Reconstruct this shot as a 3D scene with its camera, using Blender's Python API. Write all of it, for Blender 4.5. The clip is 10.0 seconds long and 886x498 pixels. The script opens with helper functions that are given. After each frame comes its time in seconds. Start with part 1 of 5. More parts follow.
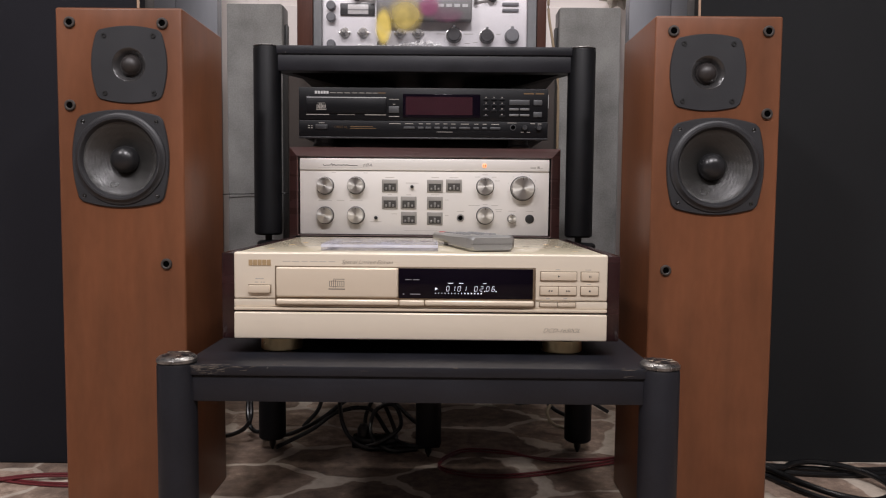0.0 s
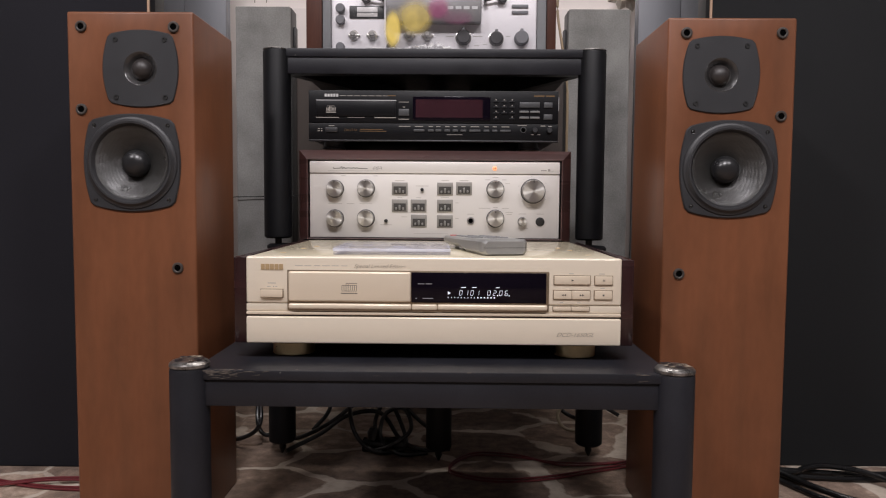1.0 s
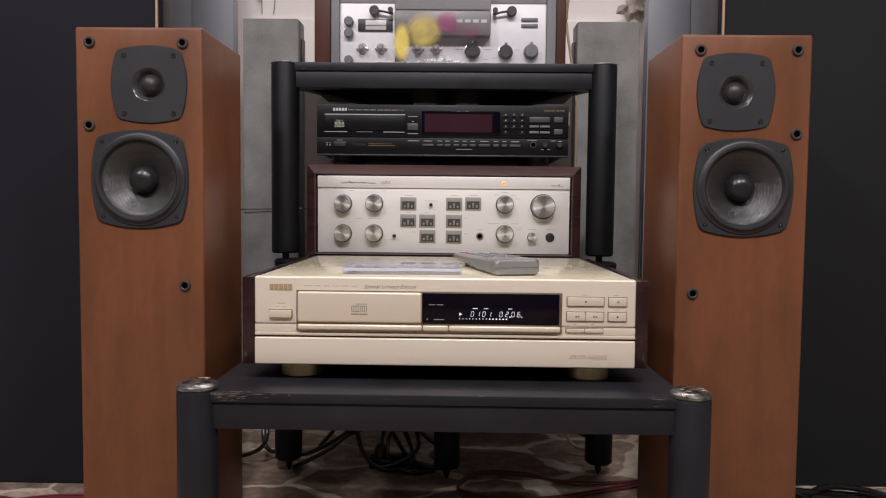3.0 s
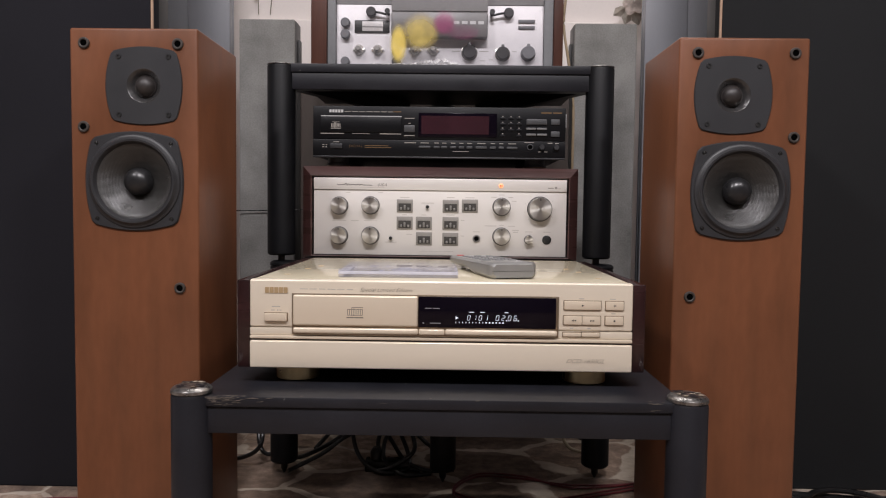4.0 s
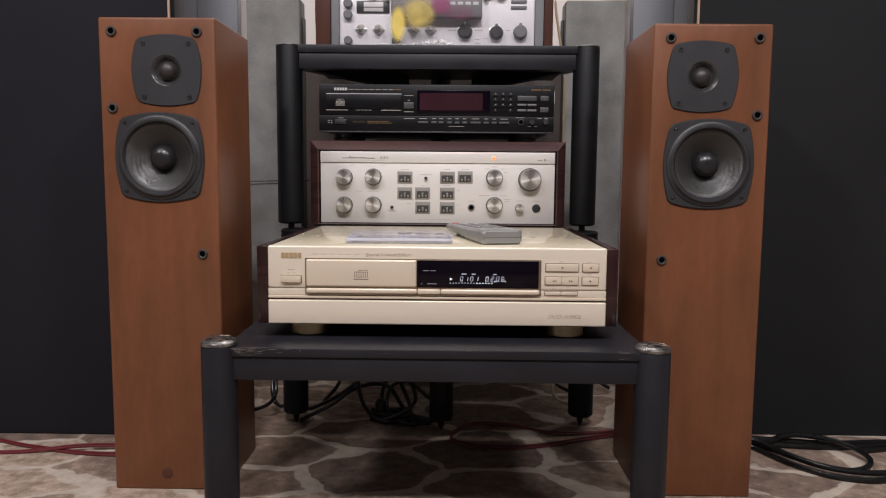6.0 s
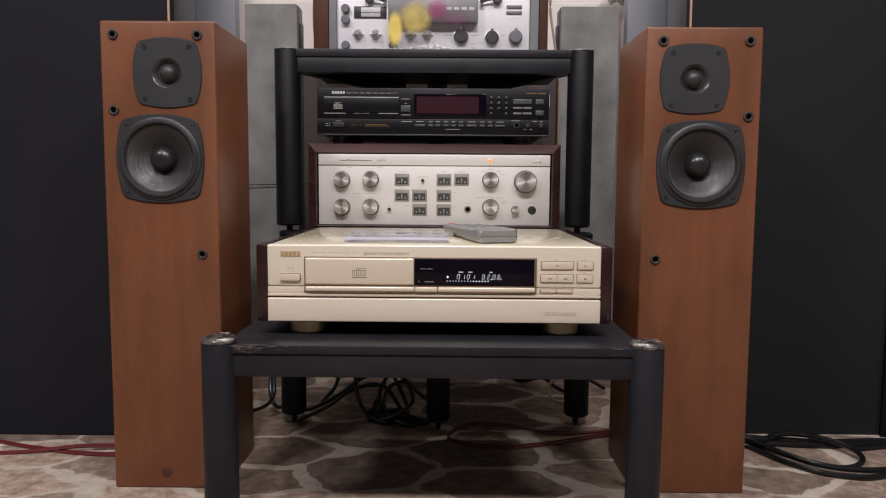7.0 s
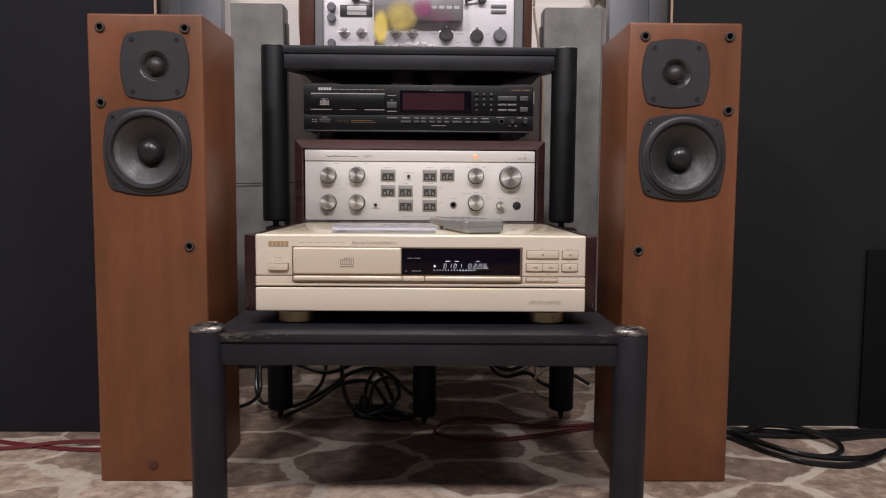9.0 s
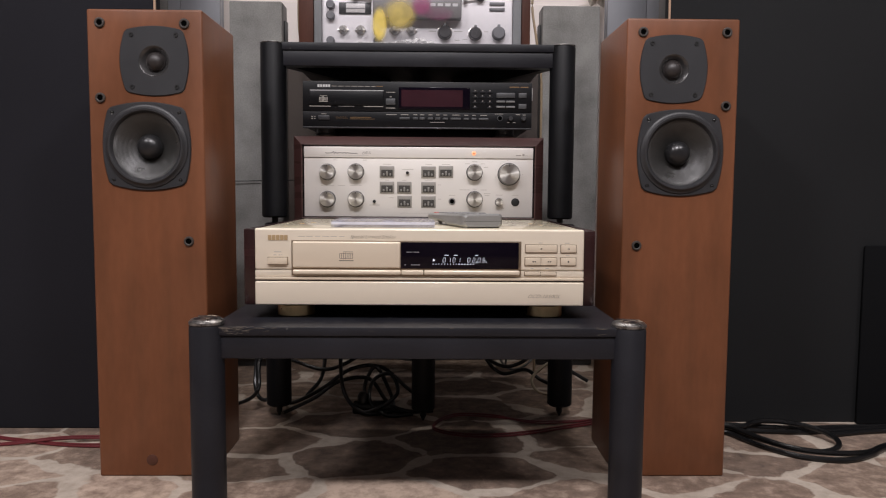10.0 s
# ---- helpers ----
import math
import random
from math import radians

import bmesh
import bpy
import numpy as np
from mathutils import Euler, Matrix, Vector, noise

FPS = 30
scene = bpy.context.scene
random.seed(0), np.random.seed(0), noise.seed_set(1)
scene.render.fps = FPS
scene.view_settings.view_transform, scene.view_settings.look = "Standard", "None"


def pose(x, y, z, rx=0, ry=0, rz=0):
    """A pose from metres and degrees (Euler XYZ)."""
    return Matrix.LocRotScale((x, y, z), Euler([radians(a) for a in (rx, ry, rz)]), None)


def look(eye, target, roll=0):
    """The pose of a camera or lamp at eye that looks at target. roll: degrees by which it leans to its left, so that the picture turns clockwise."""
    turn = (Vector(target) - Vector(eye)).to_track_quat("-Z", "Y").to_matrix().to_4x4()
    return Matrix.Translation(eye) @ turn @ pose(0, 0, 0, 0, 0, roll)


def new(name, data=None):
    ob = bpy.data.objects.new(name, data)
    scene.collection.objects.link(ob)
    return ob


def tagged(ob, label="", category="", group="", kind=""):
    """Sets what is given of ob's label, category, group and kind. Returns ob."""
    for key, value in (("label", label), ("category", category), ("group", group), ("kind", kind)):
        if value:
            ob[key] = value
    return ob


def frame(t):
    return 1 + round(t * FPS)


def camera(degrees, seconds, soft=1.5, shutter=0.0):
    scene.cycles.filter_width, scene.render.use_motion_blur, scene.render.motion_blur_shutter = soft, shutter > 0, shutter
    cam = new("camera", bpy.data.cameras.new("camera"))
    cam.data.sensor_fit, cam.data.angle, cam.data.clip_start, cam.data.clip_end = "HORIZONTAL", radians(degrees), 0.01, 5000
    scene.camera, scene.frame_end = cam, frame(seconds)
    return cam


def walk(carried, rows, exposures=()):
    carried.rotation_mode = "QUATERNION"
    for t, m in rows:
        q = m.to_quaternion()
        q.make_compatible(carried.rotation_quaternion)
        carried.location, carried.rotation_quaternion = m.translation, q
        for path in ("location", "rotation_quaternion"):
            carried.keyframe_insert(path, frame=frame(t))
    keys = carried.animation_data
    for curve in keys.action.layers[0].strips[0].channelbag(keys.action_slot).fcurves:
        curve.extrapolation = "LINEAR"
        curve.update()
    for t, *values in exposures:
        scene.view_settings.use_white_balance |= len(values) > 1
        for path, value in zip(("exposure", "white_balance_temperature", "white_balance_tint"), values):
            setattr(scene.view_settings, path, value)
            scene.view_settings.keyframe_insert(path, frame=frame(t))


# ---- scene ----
cam = camera(63.2, 10.0, soft=1.15)
PATH = [
    (0, (0.029, -0.831, 0.451), (0.021, 1.164, 0.32), 0.5),
    (0.5, (0.027, -0.829, 0.452), (0.013, 1.167, 0.322), 0.4),
    (1, (0.02, -0.827, 0.454), (-0.002, 1.168, 0.326), 0.4),
    (1.5, (0.011, -0.824, 0.454), (-0.018, 1.172, 0.33), 0.4),
    (2, (0.009, -0.821, 0.457), (-0.026, 1.175, 0.337), 0.4),
    (2.5, (0.01, -0.817, 0.464), (-0.026, 1.18, 0.35), 0.5),
    (4, (0.011, -0.81, 0.472), (-0.012, 1.187, 0.363), 0.7),
    (4.5, (0.011, -0.808, 0.472), (-0.011, 1.188, 0.349), 0.7),
    (5, (0.011, -0.82, 0.469), (-0.013, 1.175, 0.317), 0.7),
    (5.2, (0.016, -0.840, 0.472), (-0.014, 1.151, 0.292), 0.6),
    (5.5, (0.017, -0.871, 0.474), (-0.01, 1.121, 0.295), 0.6),
    (5.7, (0.020, -0.895, 0.483), (-0.008, 1.094, 0.278), 0.5),
    (7, (0.019, -0.929, 0.471), (0.003, 1.062, 0.29), 0.4),
    (7.5, (0.021, -0.931, 0.467), (0.017, 1.062, 0.296), 0.4),
    (8, (0.016, -0.936, 0.459), (0.025, 1.057, 0.292), 0.3),
    (8.5, (0.018, -0.94, 0.457), (0.036, 1.053, 0.296), 0.4),
    (9, (0.015, -0.942, 0.448), (0.044, 1.051, 0.289), 0.4),
    (9.5, (0.015, -0.943, 0.446), (0.048, 1.051, 0.288), 0.4),
    (10, (0.014, -0.946, 0.438), (0.048, 1.048, 0.284), 0.4),
]
walk(cam, [(t, look(eye, target, roll)) for t, eye, target, roll in PATH])

# ---- world and light ----
world = bpy.data.worlds.new("world")
scene.world = world
world.use_nodes = True
world.node_tree.nodes["Background"].inputs[0].default_value = (0.75, 0.8, 0.9, 1)
world.node_tree.nodes["Background"].inputs[1].default_value = 0.02


def area(name, eye, target, size, size_y, watts, colour):
    d = bpy.data.lights.new(name, "AREA")
    d.shape, d.size, d.size_y, d.energy, d.color = "RECTANGLE", size, size_y, watts, colour
    ob = new(name, d)
    ob.matrix_world = look(eye, target)
    return ob


WARM = (1.0, 0.95, 0.985)
area("ceiling_light_centre", (0.03, -1.75, 2.5), (0.0, 0.1, 0.3), 0.50, 0.18, 46, WARM)
area("ceiling_light_left", (-1.55, -1.70, 2.5), (0.0, 0.1, 0.3), 0.40, 0.20, 25, WARM)
area("ceiling_light_right", (1.30, -1.70, 2.5), (0.0, 0.1, 0.3), 0.40, 0.20, 20.5, WARM)
area("ceiling_light_middle", (-0.9, -0.7, 2.52), (-0.9, -0.5, 0.0), 0.30, 0.30, 4, WARM)
area("ceiling_light_back", (0.0, 0.60, 2.54), (0.0, 1.0, 0.6), 1.50, 0.16, 17, (1.0, 0.95, 0.92))

# ---- materials ----


def mat(name, colour, rough=0.5, metal=0.0, var=0.12, scale=8.0, stretch=(1, 1, 1), fine=180.0, bump=0.05,
        second=None, coat=0.0, spec=0.5, rough_var=0.1, coat_rough=0.15):
    """Two scales of variation: broad tone and fine grain, with relief."""
    m = bpy.data.materials.new(name)
    m.use_nodes = True
    nt = m.node_tree
    n, l = nt.nodes, nt.links
    b = n["Principled BSDF"]
    tc = n.new("ShaderNodeTexCoord")
    mp = n.new("ShaderNodeMapping")
    mp.inputs["Scale"].default_value = stretch
    l.new(tc.outputs["Object"], mp.inputs["Vector"])
    broad, grain = n.new("ShaderNodeTexNoise"), n.new("ShaderNodeTexNoise")
    for t, s, d in ((broad, scale, 4), (grain, fine, 3)):
        t.inputs["Scale"].default_value, t.inputs["Detail"].default_value = s, d
        l.new(mp.outputs["Vector"], t.inputs["Vector"])
    ramp = n.new("ShaderNodeValToRGB")
    c2 = second or tuple(min(1.0, c * (1 + var)) for c in colour)
    c1 = tuple(c * (1 - var) for c in colour)
    ramp.color_ramp.elements[0].position, ramp.color_ramp.elements[1].position = 0.3, 0.7
    ramp.color_ramp.elements[0].color, ramp.color_ramp.elements[1].color = (*c1, 1), (*c2, 1)
    mixf = n.new("ShaderNodeMath")
    mixf.operation = "MULTIPLY_ADD"
    mixf.inputs[1].default_value = 0.3
    l.new(grain.outputs["Fac"], mixf.inputs[0])
    sc = n.new("ShaderNodeMath")
    sc.operation = "MULTIPLY"
    sc.inputs[1].default_value = 0.7
    l.new(broad.outputs["Fac"], sc.inputs[0])
    l.new(sc.outputs[0], mixf.inputs[2])
    l.new(mixf.outputs[0], ramp.inputs["Fac"])
    l.new(ramp.outputs["Color"], b.inputs["Base Color"])
    mr = n.new("ShaderNodeMapRange")
    mr.inputs["To Min"].default_value, mr.inputs["To Max"].default_value = max(0.02, rough - rough_var), min(1, rough + rough_var)
    l.new(broad.outputs["Fac"], mr.inputs["Value"])
    l.new(mr.outputs["Result"], b.inputs["Roughness"])
    b.inputs["Metallic"].default_value = metal
    b.inputs["Coat Weight"].default_value = coat
    b.inputs["Coat Roughness"].default_value = coat_rough
    b.inputs["Specular IOR Level"].default_value = spec
    if bump:
        bp = n.new("ShaderNodeBump")
        bp.inputs["Strength"].default_value, bp.inputs["Distance"].default_value = bump, 0.001
        l.new(grain.outputs["Fac"], bp.inputs["Height"])
        l.new(bp.outputs["Normal"], b.inputs["Normal"])
    return m


def glow(name, colour, strength):
    m = bpy.data.materials.new(name)
    m.use_nodes = True
    b = m.node_tree.nodes["Principled BSDF"]
    b.inputs["Base Color"].default_value = (*colour, 1)
    b.inputs["Emission Color"].default_value = (*colour, 1)
    b.inputs["Emission Strength"].default_value = strength
    return m


def clear(name, tint, alpha, rough=0.1):
    """Thin see-through plastic: a little surface over a clear film."""
    m = bpy.data.materials.new(name)
    m.use_nodes = True
    nt = m.node_tree
    b, out = nt.nodes["Principled BSDF"], nt.nodes["Material Output"]
    b.inputs["Base Color"].default_value, b.inputs["Roughness"].default_value = (*tint, 1), rough
    tr, mx = nt.nodes.new("ShaderNodeBsdfTransparent"), nt.nodes.new("ShaderNodeMixShader")
    tc, no = nt.nodes.new("ShaderNodeTexCoord"), nt.nodes.new("ShaderNodeTexNoise")
    no.inputs["Scale"].default_value, no.inputs["Detail"].default_value = 40, 4
    mr = nt.nodes.new("ShaderNodeMapRange")
    mr.inputs["From Min"].default_value, mr.inputs["From Max"].default_value = 0.3, 0.7
    mr.inputs["To Min"].default_value, mr.inputs["To Max"].default_value = max(0.0, alpha - 0.12), max(0.0, min(1.0, alpha + 0.12))
    nt.links.new(tc.outputs["Object"], no.inputs["Vector"])
    nt.links.new(no.outputs["Fac"], mr.inputs["Value"])
    nt.links.new(mr.outputs["Result"], mx.inputs["Fac"])
    nt.links.new(tr.outputs[0], mx.inputs[1])
    nt.links.new(b.outputs[0], mx.inputs[2])
    nt.links.new(mx.outputs[0], out.inputs["Surface"])
    return m


def soft_film(name, tint, alpha, cx, cz, rx, rz):
    """A reflection painted on clear film, thinning out towards its rim; cx, cz, rx, rz in the object's own metres."""
    m = clear(name, tint, alpha, 0.5)
    nt = m.node_tree
    n, l = nt.nodes, nt.links
    tc, mp = n.new("ShaderNodeTexCoord"), n.new("ShaderNodeMapping")
    mp.vector_type = "TEXTURE"
    mp.inputs["Location"].default_value = (cx, 0, cz)
    mp.inputs["Scale"].default_value = (rx, 10, rz)
    g = n.new("ShaderNodeTexGradient")
    g.gradient_type = "SPHERICAL"
    l.new(tc.outputs["Object"], mp.inputs["Vector"])
    l.new(mp.outputs["Vector"], g.inputs["Vector"])
    mr = n.new("ShaderNodeMapRange")
    mr.inputs["From Max"].default_value = 0.55
    mr.interpolation_type = "SMOOTHSTEP"
    l.new(g.outputs["Fac"], mr.inputs["Value"])
    mix = next(x for x in n if x.type == "MIX_SHADER")
    old = mix.inputs["Fac"].links[0].from_socket
    mul = n.new("ShaderNodeMath")
    mul.operation = "MULTIPLY"
    l.new(old, mul.inputs[0])
    l.new(mr.outputs["Result"], mul.inputs[1])
    l.new(mul.outputs[0], mix.inputs["Fac"])
    return m


def veneer(name, dark, light, rough):
    """Cherry veneer: broad blotches, upright flame figure and fine pores."""
    m = mat(name, dark, rough, second=light, scale=3.0, stretch=(2.6, 2.6, 0.8), fine=48, bump=0.02, spec=0.35)
    nt = m.node_tree
    n, l = nt.nodes, nt.links
    b = n["Principled BSDF"]
    tc, mp = n.new("ShaderNodeTexCoord"), n.new("ShaderNodeMapping")
    mp.inputs["Scale"].default_value = (1.6, 1.6, 0.55)
    l.new(tc.outputs["Object"], mp.inputs["Vector"])
    blotch, flame = n.new("ShaderNodeTexNoise"), n.new("ShaderNodeTexWave")
    blotch.inputs["Scale"].default_value, blotch.inputs["Detail"].default_value = 7.0, 5
    l.new(mp.outputs["Vector"], blotch.inputs["Vector"])
    flame.bands_direction = "X"
    flame.inputs["Scale"].default_value, flame.inputs["Distortion"].default_value = 4.0, 9.0
    flame.inputs["Detail"].default_value, flame.inputs["Detail Scale"].default_value = 3, 0.8
    l.new(mp.outputs["Vector"], flame.inputs["Vector"])
    source = b.inputs["Base Color"].links[0].from_socket
    for tex, lo, hi, tint in ((blotch, 0.42, 0.72, (0.72, 0.74, 0.76, 1)), (flame, 0.35, 1.0, (0.93, 0.95, 0.96, 1))):
        mr, mx = n.new("ShaderNodeMapRange"), n.new("ShaderNodeMix")
        mr.inputs["From Min"].default_value, mr.inputs["From Max"].default_value = lo, hi
        l.new(tex.outputs["Fac"], mr.inputs["Value"])
        mx.data_type, mx.blend_type = "RGBA", "MULTIPLY"
        mx.inputs["B"].default_value = tint
        l.new(mr.outputs["Result"], mx.inputs["Factor"])
        l.new(source, mx.inputs["A"])
        source = mx.outputs["Result"]
    l.new(source, b.inputs["Base Color"])
    return m


CHERRY = veneer("cherry_veneer", (0.166, 0.0605, 0.0272), (0.214, 0.0815, 0.0378), 0.36)
ROSEWOOD = mat("dark_rosewood", (0.012, 0.0045, 0.0045), 0.25, second=(0.030, 0.009, 0.009), scale=6, stretch=(1, 0.6, 8), fine=60, bump=0.03, coat=0.3)
WALNUT = mat("walnut_case", (0.040, 0.013, 0.011), 0.28, second=(0.082, 0.027, 0.022), scale=5, stretch=(0.6, 1, 9), fine=70, bump=0.03, coat=1.0, coat_rough=0.36, spec=0.6)
WALNUT.node_tree.nodes["Principled BSDF"].inputs["Coat IOR"].default_value = 2.3
WALNUT_UPRIGHT = mat("walnut_upright", (0.050, 0.018, 0.012), 0.4, second=(0.10, 0.036, 0.022), scale=5, stretch=(9, 9, 0.6), fine=70, bump=0.03)
BLACK_PAINT = mat("black_satin_paint", (0.0125, 0.0128, 0.0165), 0.45, var=0.3, scale=14, fine=420, bump=0.06, spec=0.35)
BLACK_VINYL = mat("black_vinyl_post", (0.0045, 0.0048, 0.006), 0.5, var=0.35, scale=20, fine=400, bump=0.08, spec=0.24)
CHIPPED = mat("chipped_chrome", (0.30, 0.29, 0.28), 0.3, metal=0.9, var=0.6, scale=90, fine=300, bump=0.3)
CHIPBOARD = mat("bare_chipboard", (0.105, 0.088, 0.074), 0.8, var=0.6, scale=160, fine=500, bump=0.4)
FLAKE = mat("curled_tan_flake", (0.34, 0.29, 0.22), 0.6, var=0.3, scale=200)
CHAMPAGNE = mat("champagne_aluminium", (0.76, 0.675, 0.545), 0.30, metal=0.2, var=0.03, scale=3, stretch=(0.4, 8, 8), fine=350, bump=0.015, rough_var=0.05)
CHAMPAGNE_TOP = mat("champagne_lacquer", (0.76, 0.68, 0.50), 0.25, metal=0.1, var=0.03, scale=3, fine=300, bump=0.002, coat=0.7, coat_rough=0.10, rough_var=0.03)
ROSE_GOLD = mat("rose_gold_aluminium", (0.71, 0.61, 0.475), 0.3, metal=0.2, var=0.03, scale=4, stretch=(0.4, 8, 8), fine=350, bump=0.01, rough_var=0.05)
BADGE_GOLD = mat("badge_gold", (0.50, 0.36, 0.20), 0.35, metal=0.3, var=0.05)
TEXT_DARK = mat("fine_dark_print", (0.17, 0.145, 0.12), 0.5, bump=0)
GOLD_LINE = mat("gold_trim", (0.30, 0.23, 0.16), 0.35, metal=0.7, var=0.1)
BRASS = mat("turned_brass_foot", (0.62, 0.48, 0.27), 0.3, metal=0.85, var=0.08, scale=30, fine=300, bump=0.02)
GROOVE = mat("dark_groove", (0.035, 0.012, 0.010), 0.5)
SILVER = mat("brushed_silver_fascia", (0.72, 0.69, 0.65), 0.36, metal=0.15, var=0.02, scale=3, stretch=(0.3, 6, 10), fine=350, bump=0.01, rough_var=0.05)
KNOB_SIDE = mat("knob_rim", (0.74, 0.72, 0.69), 0.22, metal=0.7, var=0.1)
DARK_METAL = mat("dark_metal", (0.03, 0.03, 0.03), 0.4, metal=0.4)
SWITCH_FRAME = mat("grey_switch_bezel", (0.30, 0.285, 0.26), 0.4, metal=0.4)
KNOB_RIM = mat("dark_knob_rim", (0.33, 0.32, 0.31), 0.3, metal=0.8)
SWITCH_LEVER = mat("switch_lever", (0.27, 0.262, 0.245), 0.35, metal=0.4)
KEY_PALE = mat("pale_key", (0.14, 0.14, 0.14), 0.4)
PRINT_DARK = mat("dark_print", (0.06, 0.055, 0.05), 0.5, bump=0)
PRINT_GREY = mat("grey_print", (0.33, 0.31, 0.28), 0.5, bump=0)
PRINT_FAINT = mat("faint_print", (0.44, 0.41, 0.37), 0.5, bump=0)
PRINT_DULL = mat("dull_window_print", (0.22, 0.22, 0.23), 0.5, bump=0)
SWITCH_SLOT = mat("switch_slot", (0.045, 0.041, 0.037), 0.6, bump=0)
PRINT_WHITE = mat("white_print", (0.50, 0.50, 0.50), 0.5, bump=0)
PRINT_GOLD = mat("gold_print", (0.15, 0.085, 0.03), 0.5, bump=0)
PLAYER_BLACK = mat("black_fascia", (0.0040, 0.0043, 0.0055), 0.40, var=0.12, scale=6, fine=400, bump=0.02, spec=0.25)
BUTTON_BLACK = mat("dark_grey_button", (0.022, 0.0225, 0.025), 0.4)
BUTTON_GREY = mat("grey_button", (0.055, 0.057, 0.06), 0.4)
WINDOW_RED = mat("dark_red_display_window", (0.030, 0.008, 0.013), 0.12, var=0.35, scale=12, bump=0, coat=0.5)
WINDOW_BLACK = mat("black_display_window", (0.004, 0.0025, 0.006), 0.08, var=0.2, bump=0, spec=0.2)
DIGIT = glow("display_digits", (0.85, 0.90, 1.0), 0.9)
DIGIT_DIM = glow("display_captions", (0.75, 0.8, 0.9), 0.5)
LAMP_AMBER = glow("amber_pilot_lamp", (1.0, 0.42, 0.20), 0.7)
DRIVER_PLATE = mat("grey_driver_plate", (0.022, 0.0225, 0.025), 0.5, var=0.12, scale=15, fine=500, bump=0.06)
RUBBER = mat("rubber_surround", (0.024, 0.024, 0.026), 0.45, var=0.15, scale=30, fine=300, bump=0.03)
GLOSS_RING = mat("gloss_black_ring", (0.035, 0.034, 0.034), 0.22, var=0.1, bump=0, spec=0.9)
CAP = mat("dust_cap", (0.016, 0.016, 0.017), 0.30, var=0.15, scale=40, fine=200, bump=0.02)
DOME = mat("tweeter_dome", (0.030, 0.026, 0.025), 0.45, var=0.2, scale=90, fine=300, bump=0.03)
PEG = mat("grille_peg", (0.045, 0.038, 0.033), 0.5)
HOLE = mat("black_hole", (0.002, 0.002, 0.002), 0.9, bump=0, spec=0.0)
SCREW_DARK = mat("dark_socket_screw", (0.05, 0.05, 0.05), 0.25, metal=0.8)
PLASTIC_SILVER = mat("silver_plastic", (0.36, 0.36, 0.355), 0.33, metal=0.55, var=0.08, scale=30, fine=400, bump=0.03)
PLASTIC_LIGHT = mat("grey_keys", (0.18, 0.18, 0.18), 0.45)
RED_KEY = mat("red_key", (0.45, 0.06, 0.05), 0.4)
CASE_CLEAR = clear("clear_polystyrene", (0.42, 0.42, 0.50), 0.26, 0.03)
CASE_EDGE = clear("polystyrene_edge", (0.70, 0.70, 0.79), 0.66, 0.06)
CASE_INLAY = mat("grey_inlay", (0.16, 0.125, 0.095), 0.5, var=0.3, scale=60)
DUST_COVER = clear("dull_dust_cover", (0.60, 0.58, 0.62), -0.09, 0.3)
WRAP = clear("crumpled_wrap", (0.80, 0.80, 0.80), 0.40, 0.2)
DECK_ALU = mat("deck_aluminium", (0.74, 0.715, 0.735), 0.4, metal=0.05, var=0.03, scale=3, fine=350, bump=0.01)
DECK_GREY = mat("deck_grey_frame", (0.20, 0.205, 0.21), 0.5)
DECK_DARK = mat("deck_head_cover", (0.155, 0.15, 0.15), 0.38)
DECK_LIGHT = mat("deck_head_lid", (0.25, 0.245, 0.245), 0.4)
METER = mat("meter_face", (0.55, 0.53, 0.52), 0.35, var=0.2, scale=20)
KNOB_BLACK = mat("black_knob", (0.030, 0.028, 0.03), 0.35)
KNOB_GREY = mat("dull_grey_knob", (0.13, 0.13, 0.14), 0.45)
CABLE_BLACK = mat("black_cable", (0.005, 0.005, 0.0055), 0.29, var=0.15, bump=0.02)
CABLE_RED = mat("red_cable", (0.125, 0.018, 0.022), 0.38, var=0.2)
CABLE_CREAM = mat("cream_cable", (0.40, 0.34, 0.24), 0.5)
CABLE_TAN = mat("tan_cable", (0.36, 0.27, 0.17), 0.5)
CABLE_GREY = mat("grey_cable", (0.20, 0.20, 0.20), 0.45)
PANEL_BLACK = mat("black_panel_cloth", (0.0168, 0.0168, 0.0205), 0.9, var=0.18, scale=2.5, fine=700, bump=0.15, spec=0.12)
PANEL_NEUTRAL = mat("black_panel_board", (0.0165, 0.0172, 0.0182), 0.85, var=0.18, scale=2.5, fine=700, bump=0.15, spec=0.15)
# colour of the shadow low on the right panel
PANEL_SHADE = mat("panel_shade_black", (0.0075, 0.0078, 0.0086), 0.9, var=0.18, scale=2.5, fine=700, bump=0.15, spec=0.05)
PANEL_EDGE = mat("pale_wood_edge", (0.42, 0.28, 0.19), 0.5, scale=8, stretch=(4, 4, 0.6))
GREY_CLOTH = mat("dusty_grey_cloth", (0.165, 0.162, 0.153), 0.85, second=(0.37, 0.365, 0.35), scale=11, fine=300, bump=0.25)
GREY_SIDE = mat("dark_cabinet_side", (0.05, 0.05, 0.05), 0.5, var=0.2)
GREY_BOARD = mat("blue_grey_board", (0.215, 0.22, 0.24), 0.42, var=0.1, scale=3, stretch=(6, 6, 0.35), fine=200, bump=0.02)
TAUPE = mat("taupe_board", (0.095, 0.076, 0.066), 0.5, var=0.15, scale=3, stretch=(5, 5, 0.5))
WALL_PINK = mat("pale_pink_wall", (0.72, 0.66, 0.63), 0.6, var=0.05, scale=4, fine=160, bump=0.06)
